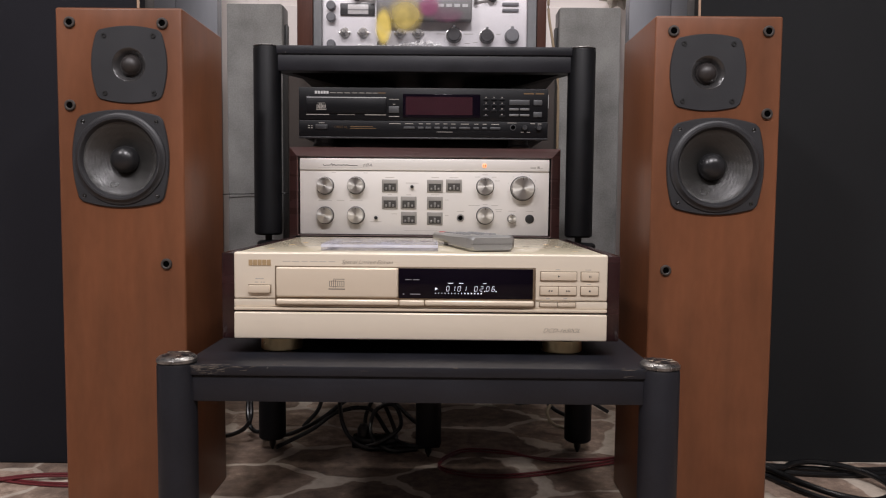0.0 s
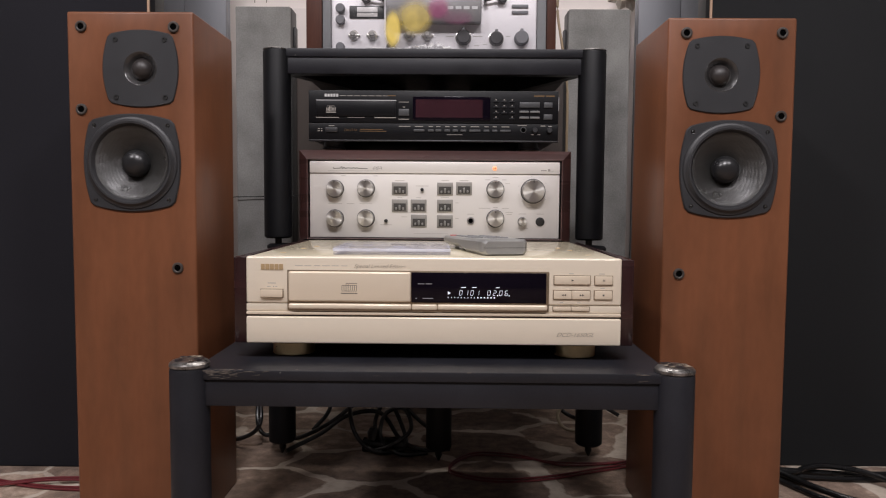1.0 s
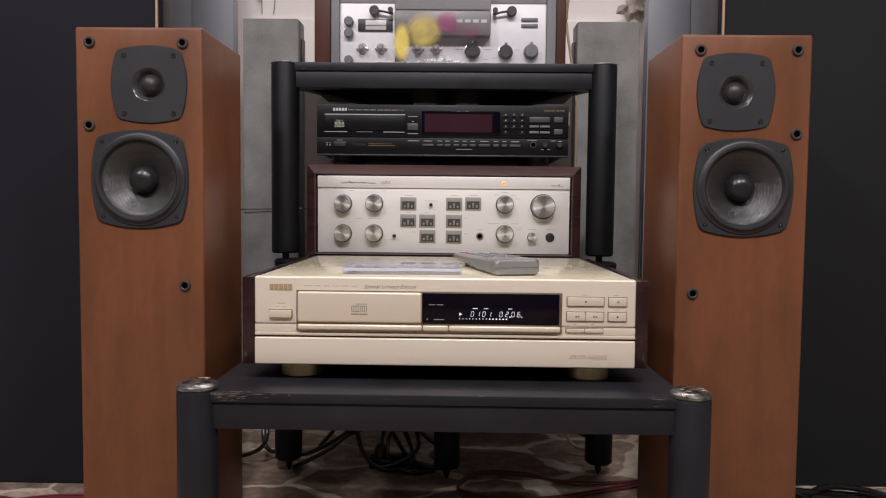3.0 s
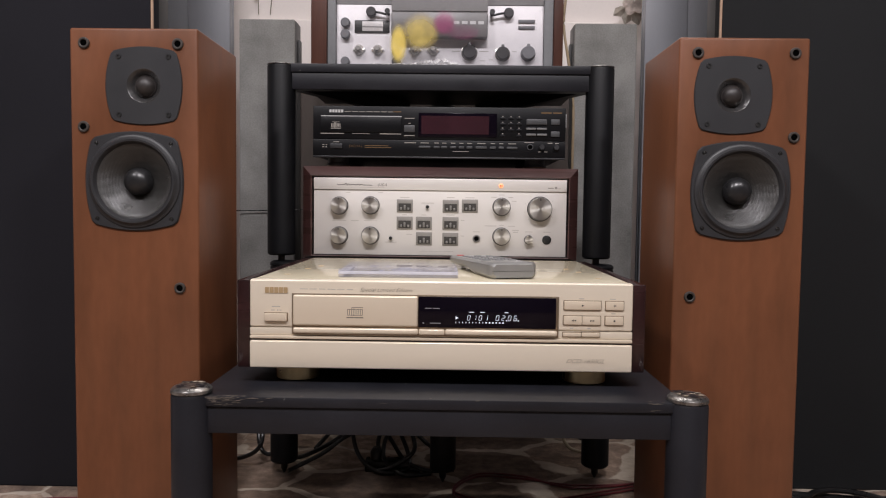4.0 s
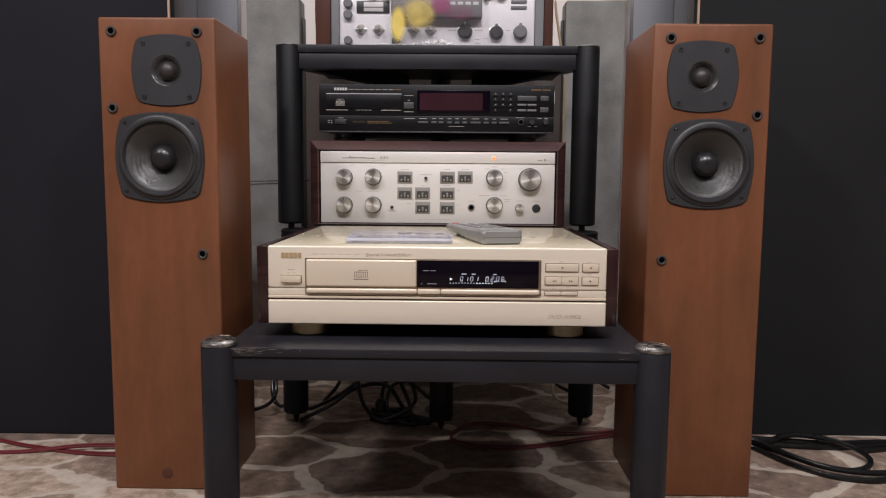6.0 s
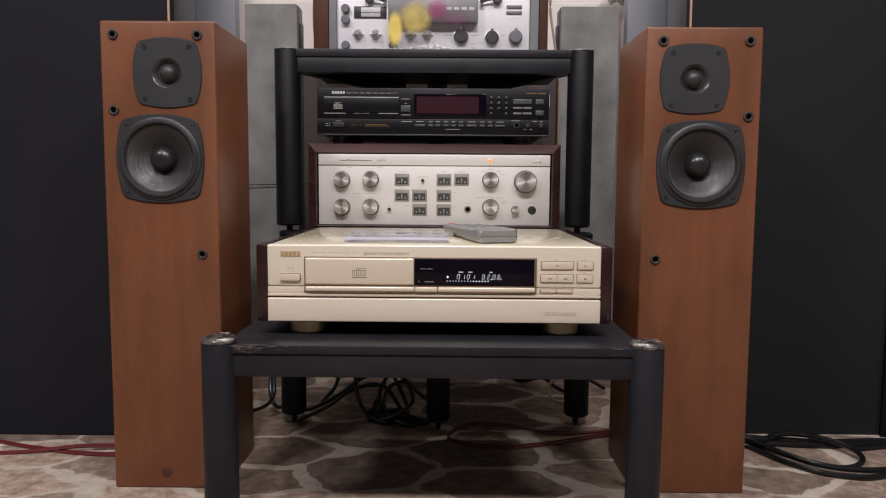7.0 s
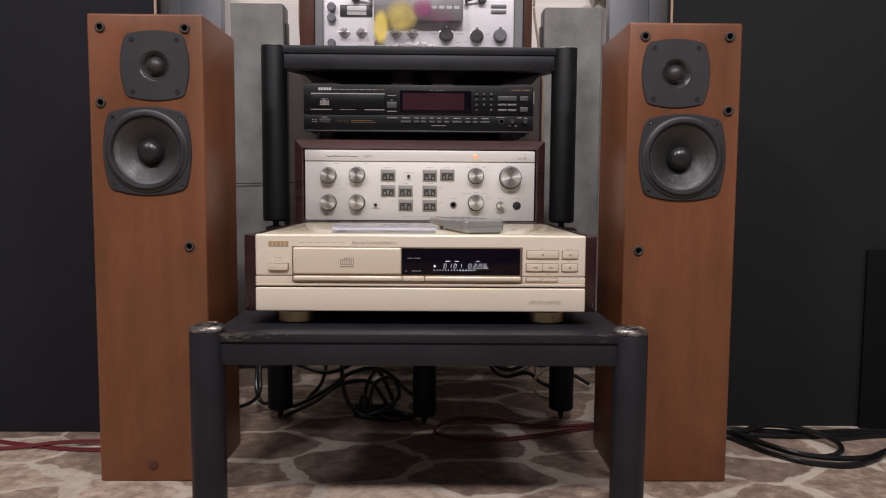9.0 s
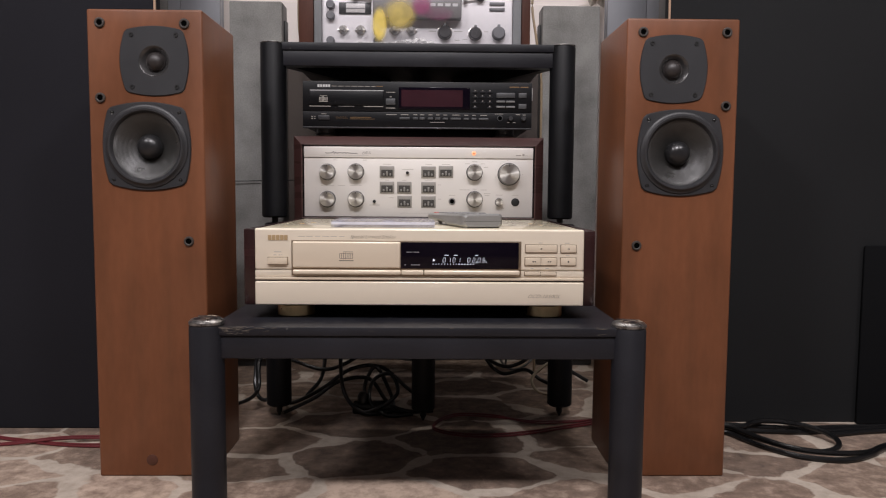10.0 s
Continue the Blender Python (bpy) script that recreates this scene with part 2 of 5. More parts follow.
# room dimness put into the colour of the unseen walls
WALL_DIMMED = mat("dim_wall", (0.22, 0.21, 0.21), 0.7, var=0.05, scale=3, fine=120, bump=0.05)
CEILING = mat("pale_ceiling", (0.55, 0.545, 0.54), 0.8, var=0.03)
PETAL = mat("dusty_petal", (0.68, 0.59, 0.54), 0.7, var=0.25, scale=60)
LEAF_PALE = mat("pale_dry_leaf", (0.42, 0.38, 0.33), 0.7, var=0.3, scale=50)
LEAF = mat("dry_leaf", (0.16, 0.15, 0.11), 0.7, var=0.3, scale=50)



def specks(m, scale, share, tint):
    """Scattered small scuffs and lint on a dark surface."""
    nt = m.node_tree
    n, l = nt.nodes, nt.links
    b = n["Principled BSDF"]
    tc, v, no = n.new("ShaderNodeTexCoord"), n.new("ShaderNodeTexVoronoi"), n.new("ShaderNodeTexNoise")
    v.inputs["Scale"].default_value, no.inputs["Scale"].default_value = scale, scale * 3
    warp = n.new("ShaderNodeMix")
    warp.data_type = "VECTOR"
    warp.inputs["Factor"].default_value = 0.004
    l.new(tc.outputs["Object"], no.inputs["Vector"])
    l.new(tc.outputs["Object"], warp.inputs["A"])
    l.new(no.outputs["Color"], warp.inputs["B"])
    l.new(warp.outputs["Result"], v.inputs["Vector"])
    near, rare, both = n.new("ShaderNodeMath"), n.new("ShaderNodeMath"), n.new("ShaderNodeMath")
    near.operation, rare.operation, both.operation = "LESS_THAN", "LESS_THAN", "MULTIPLY"
    near.inputs[1].default_value, rare.inputs[1].default_value = 0.10, share
    sep = n.new("ShaderNodeSeparateColor")
    l.new(v.outputs["Color"], sep.inputs["Color"])
    l.new(v.outputs["Distance"], near.inputs[0])
    l.new(sep.outputs["Red"], rare.inputs[0])
    l.new(near.outputs[0], both.inputs[0])
    l.new(rare.outputs[0], both.inputs[1])
    mx = n.new("ShaderNodeMix")
    mx.data_type = "RGBA"
    mx.inputs["B"].default_value = (*tint, 1)
    l.new(both.outputs[0], mx.inputs["Factor"])
    l.new(b.inputs["Base Color"].links[0].from_socket, mx.inputs["A"])
    l.new(mx.outputs["Result"], b.inputs["Base Color"])


specks(BLACK_VINYL, 70, 0.03, (0.10, 0.10, 0.10))
specks(BLACK_PAINT, 80, 0.05, (0.09, 0.085, 0.08))
specks(PANEL_BLACK, 60, 0.01, (0.05, 0.05, 0.055))

# ---- mesh tools ----


def thing(name, loc, label, category, group="", rz=0.0):
    ob = new(name)
    ob.empty_display_size = 0.02
    ob.matrix_world = pose(*loc, 0, 0, rz)
    return tagged(ob, label, category, group)


FINE_PRINT = {"small_print", "fine_print", "window_print", "eject_print", "power_print", "key_print", "key_symbols", "display_captions", "tray_dash", "logo_plate", "series_mark"}


def part(name, bm, material, parent, label="", smooth=True):
    me = bpy.data.meshes.new(name)
    bmesh.ops.recalc_face_normals(bm, faces=bm.faces[:])
    bm.to_mesh(me)
    bm.free()
    me.materials.append(material)
    if smooth:
        me.shade_smooth()
        me.set_sharp_from_angle(angle=radians(32))
    ob = new(name, me)
    if parent:
        ob.parent = parent
    if label:
        ob["label"] = label
    if name in FINE_PRINT:
        ob["kind"] = "stuff"
    return ob


def box(x0, x1, y0, y1, z0, z1, bevel=0.001, seg=2, bm=None):
    bm = bm or bmesh.new()
    res = bmesh.ops.create_cube(bm, size=1.0)
    vs = res["verts"]
    for v in vs:
        v.co = Vector(((x0 + x1) / 2 + v.co.x * (x1 - x0), (y0 + y1) / 2 + v.co.y * (y1 - y0), (z0 + z1) / 2 + v.co.z * (z1 - z0)))
    if bevel:
        es = list({e for v in vs for e in v.link_edges})
        bmesh.ops.bevel(bm, geom=es, offset=min(bevel, 0.45 * min(x1 - x0, y1 - y0, z1 - z0)), segments=seg, profile=0.5, affect="EDGES")
    return bm


def lathe(profile, axis="y", segs=40, centre=(0, 0, 0), bm=None):
    """Turns (radius, along) pairs round an axis. A radius of 0 closes an end."""
    bm = bm or bmesh.new()
    c = Vector(centre)
    rings = []
    for r, a in profile:
        ring = []
        for i in range(1 if r == 0 else segs):
            u = 2 * math.pi * i / segs
            p = (r * math.cos(u), r * math.sin(u))
            ring.append(bm.verts.new(c + (Vector((p[0], a, p[1])) if axis == "y" else Vector((p[0], p[1], a)) if axis == "z" else Vector((a, p[0], p[1])))))
        rings.append(ring)
    for a, b in zip(rings, rings[1:]):
        for i in range(segs):
            j = (i + 1) % segs
            q = [a[i % len(a)], a[j % len(a)], b[j % len(b)], b[i % len(b)]]
            q = list(dict.fromkeys(q))
            if len(q) > 2:
                bm.faces.new(q)
    return bm


def plate(outline, y_back, y_front, bevel=0.001, bm=None):
    """A flat plate with that outline in x and z, from y_back to y_front, with a rounded front edge."""
    bm = bm or bmesh.new()
    cx, cz = sum(p[0] for p in outline) / len(outline), sum(p[1] for p in outline) / len(outline)
    r = max(math.hypot(p[0] - cx, p[1] - cz) for p in outline)
    k = 1 - bevel / r
    s = 1 if y_front > y_back else -1
    rings = [[bm.verts.new((x, y_back, z)) for x, z in outline],
             [bm.verts.new((x, y_front - s * bevel, z)) for x, z in outline],
             [bm.verts.new((cx + (x - cx) * k, y_front, cz + (z - cz) * k)) for x, z in outline]]
    n = len(outline)
    for a, b in zip(rings, rings[1:]):
        for i in range(n):
            bm.faces.new((a[i], a[(i + 1) % n], b[(i + 1) % n], b[i]))
    bm.faces.new(rings[2])
    bm.faces.new(rings[0][::-1])
    return bm


def ring_plate(outline, cx, cz, hole, y_back, y_front, bevel=0.0012):
    """A flat plate with that outline and a round hole, from y_back to y_front."""
    bm = bmesh.new()
    ring = []
    for x, z in outline:
        a = math.atan2(z - cz, x - cx)
        ring.append((cx + hole * math.cos(a), cz + hole * math.sin(a)))
    k = 1 - bevel / max(math.hypot(x - cx, z - cz) for x, z in outline)
    inner = [(cx + (x - cx) * k, cz + (z - cz) * k) for x, z in outline]
    rows = [[bm.verts.new((x, y, z)) for x, z in r] for r, y in ((outline, y_back), (outline, y_front + bevel), (inner, y_front), (ring, y_front), (ring, y_back))]
    n = len(outline)
    for a, b in zip(rows, rows[1:]):
        for i in range(n):
            bm.faces.new((a[i], a[(i + 1) % n], b[(i + 1) % n], b[i]))
    return bm


def bored(ob, holes):
    """Bores round blind holes (x, z, radius, depth) into the front face of ob."""
    for x, z, r, depth in holes:
        me = bpy.data.meshes.new("drill")
        bm = lathe([(0, -0.01), (r, -0.01), (r, depth), (0, depth)], "y", 64, (x, 0, z))
        bmesh.ops.recalc_face_normals(bm, faces=bm.faces[:])
        bm.to_mesh(me)
        bm.free()
        drill = new("drill", me)
        bpy.context.view_layer.update()
        drill.matrix_world = ob.matrix_world
        cut = ob.modifiers.new("cut", "BOOLEAN")
        cut.object, cut.solver = drill, "EXACT"
        bpy.context.view_layer.update()
        made = bpy.data.meshes.new_from_object(ob.evaluated_get(bpy.context.evaluated_depsgraph_get()))
        ob.modifiers.clear()
        ob.data = made
        bpy.data.objects.remove(drill)
    ob.data.set_sharp_from_angle(angle=radians(32))
    return ob


def squircle(cx, cz, hw, hh, n, count=72):
    out = []
    for i in range(count):
        u = 2 * math.pi * i / count
        c, s = math.cos(u), math.sin(u)
        out.append((cx + hw * math.copysign(abs(c) ** (2 / n), c), cz + hh * math.copysign(abs(s) ** (2 / n), s)))
    return out


def barrel(cx, cz, hw, hh, kx, kz, count=18):
    """A square with four bowed sides and tight corners; kx, kz: how far out the corners lie."""
    out = []
    for side in range(4):
        for i in range(count):
            t = 0.93 * (2 * i / (count - 1) - 1)
            x, z = ((1 - (1 - kx) * t * t, kz * t), (-kx * t, 1 - (1 - kz) * t * t), (-1 + (1 - kx) * t * t, -kz * t), (kx * t, -1 + (1 - kz) * t * t))[side]
            out.append((cx + hw * x, cz + hh * z))
    return out


def smooth_path(points, per=8):
    """A smooth line through the points."""
    ps = [Vector(p) for p in points]
    ps = [2 * ps[0] - ps[1], *ps, 2 * ps[-1] - ps[-2]]
    out = []
    for a, b, c, d in zip(ps, ps[1:], ps[2:], ps[3:]):
        for i in range(per):
            t = i / per
            out.append(0.5 * ((2 * b) + (c - a) * t + (2 * a - 5 * b + 4 * c - d) * t * t + (3 * b - a - 3 * c + d) * t ** 3))
    out.append(ps[-2])
    return out


def tube(points, r, segs=8, bm=None, per=8):
    bm = bm or bmesh.new()
    line = smooth_path(points, per)
    rings = []
    up = Vector((0, 0, 1))
    for i, p in enumerate(line):
        d = (line[min(i + 1, len(line) - 1)] - line[max(i - 1, 0)]).normalized()
        side = d.cross(up)
        if side.length < 0.05:
            side = d.cross(Vector((0, 1, 0)))
        side.normalize()
        top = side.cross(d)
        rings.append([bm.verts.new(p + r * (math.cos(2 * math.pi * k / segs) * side + math.sin(2 * math.pi * k / segs) * top)) for k in range(segs)])
    for a, b in zip(rings, rings[1:]):
        for k in range(segs):
            bm.faces.new((a[k], a[(k + 1) % segs], b[(k + 1) % segs], b[k]))
    bm.faces.new(rings[0][::-1])
    bm.faces.new(rings[-1])
    return bm


def bars(rows, y, thick=0.0004, bm=None):
    """Small printed bars: centre x, centre z, width, height."""
    bm = bm or bmesh.new()
    for x, z, w, h in rows:
        box(x - w / 2, x + w / 2, y - thick, y + 0.0002, z - h / 2, z + h / 2, 0, bm=bm)
    return bm


def triangle(x, z, w, h, y, bm=None):
    """A small printed arrowhead that points along x by w."""
    bm = bm or bmesh.new()
    a = [bm.verts.new((x, y, z + h / 2)), bm.verts.new((x, y, z - h / 2)), bm.verts.new((x + w, y, z))]
    bm.faces.new(a)
    return bm


def letters(text, x, y, z, height, width, shear, material, parent, name="lettering", thick=0.0002):
    """Raised printing that starts at x, fitted to its width, facing the front."""
    cu = bpy.data.curves.new(name, "FONT")
    cu.body, cu.size, cu.shear, cu.extrude, cu.offset = text, height, shear, thick, -0.024 * height
    tmp = bpy.data.objects.new(name, cu)
    me = bpy.data.meshes.new_from_object(tmp)
    bpy.data.objects.remove(tmp)
    xs = [v.co.x for v in me.vertices]
    k = width / (max(xs) - min(xs))
    x_min = min(xs)
    for v in me.vertices:
        v.co = Vector((x + (v.co.x - x_min) * k, y - v.co.z, z + v.co.y))
    me.materials.append(material)
    ob = new(name, me)
    ob.parent = parent
    return ob


SEGMENTS = {"0": "abcdef", "1": "bc", "2": "abged", "6": "acdefg"}


def digit(ch, x, z, w, h, y, bm):
    """A leaning seven-segment figure whose lower left corner is at x, z."""
    t = h * 0.078
    lean = 0.16
    for s in SEGMENTS[ch]:
        cx, cz, sw, sh = {"a": (0.5, 1, w, t), "g": (0.5, 0.5, w, t), "d": (0.5, 0, w, t), "f": (0, 0.75, t, h / 2),
                          "b": (1, 0.75, t, h / 2), "e": (0, 0.25, t, h / 2), "c": (1, 0.25, t, h / 2)}[s]
        px, pz = x + cx * w + lean * cz * h, z + cz * h
        k = 0.8
        vs = [bm.verts.new((px + a * sw / 2 * k + lean * b * sh / 2 * k, y, pz + b * sh / 2 * k)) for a, b in ((-1, -1), (1, -1), (1, 1), (-1, 1))]
        bm.faces.new(vs)

# ---- the room ----


def slab(name, label, x0, x1, y0, y1, z0, z1, material, category="wall"):
    return tagged(part(name, box(x0, x1, y0, y1, z0, z1, 0), material, None, smooth=False), label, category, kind="structure")


X0, X1, Y0, Y1, TOP = -2.4, 2.4, -3.2, 1.20, 2.60
slab("wall_north", "pale pinkish painted wall behind the equipment", X0, X1, Y1, Y1 + 0.1, 0, TOP, WALL_PINK)
# three walls out of view, darkened so they bounce little light
slab("wall_south", "unseen wall, grey to keep the room dim", X0, X1, Y0 - 0.1, Y0, 0, TOP, WALL_DIMMED)
slab("wall_west", "unseen wall, grey to keep the room dim", X0 - 0.1, X0, Y0 - 0.1, Y1 + 0.1, 0, TOP, WALL_DIMMED)
slab("wall_east", "unseen wall, grey to keep the room dim", X1, X1 + 0.1, Y0 - 0.1, Y1 + 0.1, 0, TOP, WALL_DIMMED)
slab("ceiling", "plain white ceiling", X0 - 0.1, X1 + 0.1, Y0 - 0.1, Y1 + 0.1, TOP, TOP + 0.1, CEILING, "ceiling")


def carpet_mesh():
    """The carpet with its printed pebbles: each point knows how far it is from the joint between two pebbles."""
    rng = np.random.default_rng(5)
    seeds = []
    # pebbles in full view, x, y, tone; mostly darker tones beneath the stands
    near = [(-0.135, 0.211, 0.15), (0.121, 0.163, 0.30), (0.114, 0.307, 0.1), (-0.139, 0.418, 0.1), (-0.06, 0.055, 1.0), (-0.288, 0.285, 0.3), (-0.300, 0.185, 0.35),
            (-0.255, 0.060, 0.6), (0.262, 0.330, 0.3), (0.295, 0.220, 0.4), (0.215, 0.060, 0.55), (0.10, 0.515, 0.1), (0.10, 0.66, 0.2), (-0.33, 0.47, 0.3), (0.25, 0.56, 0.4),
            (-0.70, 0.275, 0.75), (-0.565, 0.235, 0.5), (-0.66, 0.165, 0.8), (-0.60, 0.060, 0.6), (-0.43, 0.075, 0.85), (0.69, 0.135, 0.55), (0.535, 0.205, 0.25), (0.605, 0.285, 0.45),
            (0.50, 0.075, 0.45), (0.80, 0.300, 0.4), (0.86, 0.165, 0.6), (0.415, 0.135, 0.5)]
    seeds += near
    for i in range(-14, 15):
        for j in range(-24, 12):
            p = (i * 0.21 + (j % 2) * 0.1 + rng.uniform(-0.06, 0.06), j * 0.125 + rng.uniform(-0.035, 0.035), rng.uniform(0.1, 0.8))
            if min((p[0] - q[0]) ** 2 + 2.2 * (p[1] - q[1]) ** 2 for q in near) > 0.022:
                seeds.append(p)
    s = np.array(seeds)
    xs = np.concatenate([np.linspace(X0, -1.0, 24)[:-1], np.linspace(-1.0, 1.05, 330), np.linspace(1.05, X1, 24)[1:]])
    ys = np.concatenate([np.linspace(Y0, -0.15, 40)[:-1], np.linspace(-0.15, 0.75, 180), np.linspace(0.75, Y1, 14)[1:]])
    verts, joint, tone = [], [], []
    for y in ys:
        for x in xs:
            w = Vector((x * 9, y * 9, 0.3))
            px = x + 0.026 * noise.noise(w) + 0.010 * noise.noise(w * 3.3) + 0.003 * noise.noise(w * 11)
            py = y + 0.016 * noise.noise(w + Vector((7, 3, 1))) + 0.008 * noise.noise(w * 3.3 + Vector((2, 9, 1))) + 0.003 * noise.noise(w * 11 + Vector((4, 1, 1)))
            d = np.sqrt((s[:, 0] - px) ** 2 + 2.4 * (s[:, 1] - py) ** 2)
            o = np.argpartition(d, 2)[:2]
            a, b = sorted(d[o])
            verts.append((x, y, 0.0))
            joint.append(b - a)
            tone.append(s[o[0] if d[o[0]] <= d[o[1]] else o[1], 2])
    n, k = len(xs), len(ys)
    faces = [(j * n + i, j * n + i + 1, (j + 1) * n + i + 1, (j + 1) * n + i) for j in range(k - 1) for i in range(n - 1)]
    me = bpy.data.meshes.new("floor")
    me.from_pydata(verts, [], faces)
    for key, values in (("joint", joint), ("tone", tone)):
        at = me.attributes.new(key, "FLOAT", "POINT")
        at.data.foreach_set("value", values)
    return me


def carpet_material():
    m = bpy.data.materials.new("pebble_carpet")
    m.use_nodes = True
    nt = m.node_tree
    n, l = nt.nodes, nt.links
    b = n["Principled BSDF"]
    b.inputs["Roughness"].default_value = 0.95
    b.inputs["Specular IOR Level"].default_value = 0.1
    b.inputs["Sheen Weight"].default_value = 0.15
    tc = n.new("ShaderNodeTexCoord")
    joint, tone = n.new("ShaderNodeAttribute"), n.new("ShaderNodeAttribute")
    joint.attribute_name, tone.attribute_name = "joint", "tone"
    mott, pile, edge = n.new("ShaderNodeTexNoise"), n.new("ShaderNodeTexNoise"), n.new("ShaderNodeTexNoise")
    for t, s, d in ((mott, 34, 12), (pile, 700, 2), (edge, 9, 5)):
        t.inputs["Scale"].default_value, t.inputs["Detail"].default_value = s, d
        l.new(tc.outputs["Object"], t.inputs["Vector"])
    mott.inputs["Roughness"].default_value = 0.68
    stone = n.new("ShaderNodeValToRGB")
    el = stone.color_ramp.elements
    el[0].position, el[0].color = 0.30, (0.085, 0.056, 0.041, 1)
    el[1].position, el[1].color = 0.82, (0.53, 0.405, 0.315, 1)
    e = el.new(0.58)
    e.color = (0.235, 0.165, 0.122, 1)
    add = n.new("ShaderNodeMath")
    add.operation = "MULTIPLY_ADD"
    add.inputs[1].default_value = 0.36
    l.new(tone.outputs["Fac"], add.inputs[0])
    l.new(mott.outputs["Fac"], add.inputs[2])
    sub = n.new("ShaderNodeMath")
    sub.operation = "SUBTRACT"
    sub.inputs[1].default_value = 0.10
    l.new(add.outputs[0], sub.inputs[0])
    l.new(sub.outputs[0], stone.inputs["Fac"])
    wob = n.new("ShaderNodeMath")
    wob.operation = "MULTIPLY_ADD"
    wob.inputs[1].default_value = -0.115
    l.new(edge.outputs["Fac"], wob.inputs[0])
    fray = n.new("ShaderNodeMath")
    fray.operation = "MULTIPLY_ADD"
    fray.inputs[1].default_value = 0.035
    l.new(mott.outputs["Fac"], fray.inputs[0])
    l.new(joint.outputs["Fac"], fray.inputs[2])
    l.new(fray.outputs[0], wob.inputs[2])
    mr = n.new("ShaderNodeMapRange")
    mr.inputs["From Min"].default_value, mr.inputs["From Max"].default_value = -0.0230, -0.0155
    l.new(wob.outputs[0], mr.inputs["Value"])
    mx = n.new("ShaderNodeMix")
    mx.data_type = "RGBA"
    mx.inputs["A"].default_value = (0.50, 0.425, 0.350, 1)
    vein = n.new("ShaderNodeValToRGB")
    vein.color_ramp.elements[0].position, vein.color_ramp.elements[0].color = 0.35, (0.40, 0.33, 0.265, 1)
    vein.color_ramp.elements[1].position, vein.color_ramp.elements[1].color = 0.60, (0.54, 0.465, 0.385, 1)
    l.new(mott.outputs["Fac"], vein.inputs["Fac"])
    l.new(vein.outputs["Color"], mx.inputs["A"])
    l.new(mr.outputs["Result"], mx.inputs["Factor"])
    l.new(stone.outputs["Color"], mx.inputs["B"])
    l.new(mx.outputs["Result"], b.inputs["Base Color"])
    bp = n.new("ShaderNodeBump")
    bp.inputs["Strength"].default_value, bp.inputs["Distance"].default_value = 0.4, 0.002
    l.new(pile.outputs["Fac"], bp.inputs["Height"])
    l.new(bp.outputs["Normal"], b.inputs["Normal"])
    return m


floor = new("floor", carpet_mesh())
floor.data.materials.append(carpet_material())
tagged(floor, "short-pile carpet printed with brown pebbles and cream joints", "carpet", kind="structure")

# ---- tall dark panels at both sides ----


def dark_panel(x0, x1, y, depth, height, edge_at, label, material):
    ob = thing("panel_or_shade_sheet", ((x0 + x1) / 2, y, 0), label, "panel", "tall black panels")
    h = (x1 - x0) / 2
    part("cloth_front", box(-h, h, 0, 0.45 * depth, 0, height, 0.003 if height > 1 else 0.010, 3), material, ob)
    part("back_frame", box(-h + 0.002, h - 0.002, 0.45 * depth, depth, 0, height - 0.002, 0.002), GREY_SIDE if height > 1 else material, ob)
    if edge_at:
        xe = h if edge_at > 0 else -h
        part("edge_strip", box(min(xe, xe + edge_at * 0.0035), max(xe, xe + edge_at * 0.0035), 0.0005, 0.0050, 0, height, 0.0006), PANEL_EDGE, ob, "pale wooden edge strip")
    return ob


dark_panel(-1.25, -0.4800, 0.367, 0.08, 1.7, 1, "tall matt black cloth panel with a pale wooden edge", PANEL_BLACK)
dark_panel(0.4560, 1.40, 0.410, 0.08, 1.7, -1, "tall matt black cloth panel with a pale wooden edge", PANEL_NEUTRAL)
# black sheet in place of the soft shadow low on the right panel
dark_panel(0.836, 1.40, 0.398, 0.011, 0.345, 0, "low deep-black sheet standing for a shadow on the taller panel", PANEL_SHADE)

# ---- behind the rack ----


def grey_speaker(x0, x1, y, height, side):
    """Tall narrow cabinet with a dusty grey cloth front and a dark side."""
    ob = thing("cloth_speaker", ((x0 + x1) / 2, y, 0), "tall narrow loudspeaker with a dusty grey cloth front", "loudspeaker", "grey cloth loudspeakers")
    h = (x1 - x0) / 2
    part("cabinet", box(-h, h, 0.012, 0.066, 0, height, 0.004), GREY_SIDE, ob, "dark cabinet")
    part("grille", box(-h + 0.001, h - 0.001, 0, 0.012, 0.02, height - 0.001, 0.003), GREY_CLOTH, ob, "dusty grey cloth grille")
    xe = h if side > 0 else -h
    part("side_handle", box(min(xe, xe + side * 0.006), max(xe, xe + side * 0.006), 0.028, 0.050, height - 0.115, height - 0.040, 0.0028), GREY_SIDE, ob)
    return ob


grey_speaker(-0.4770, -0.3495, 0.84, 0.899, 1)
grey_speaker(0.2860, 0.4290, 0.86, 0.901, -1)


def grey_board(x0, x1, y, height, label):
    ob = thing("grey_cabinet", ((x0 + x1) / 2, y, 0), label, "cabinet", "grey cabinets")
    h = (x1 - x0) / 2
    n = 3
    for i in range(n):
        a, b = -h + 2 * h * i / n, -h + 2 * h * (i + 1) / n
        part("board", box(a + 0.0006, b - 0.0006, 0.004 * (i % 2), 0.02, 0, height, 0.002), GREY_BOARD, ob)
    part("carcass", box(-h, h, 0.0205, 0.034, 0, height, 0.002), GREY_BOARD, ob)
    return ob


grey_board(-0.80, -0.506, 0.87, 1.6, "tall blue-grey cabinet with upright boards")
grey_board(0.448, 0.74, 0.87, 1.6, "tall blue-grey cabinet with upright boards")

back_cabinet = thing("low_cabinet", (-0.022, 0.92, 0), "low taupe cabinet standing behind the rack", "cabinet")
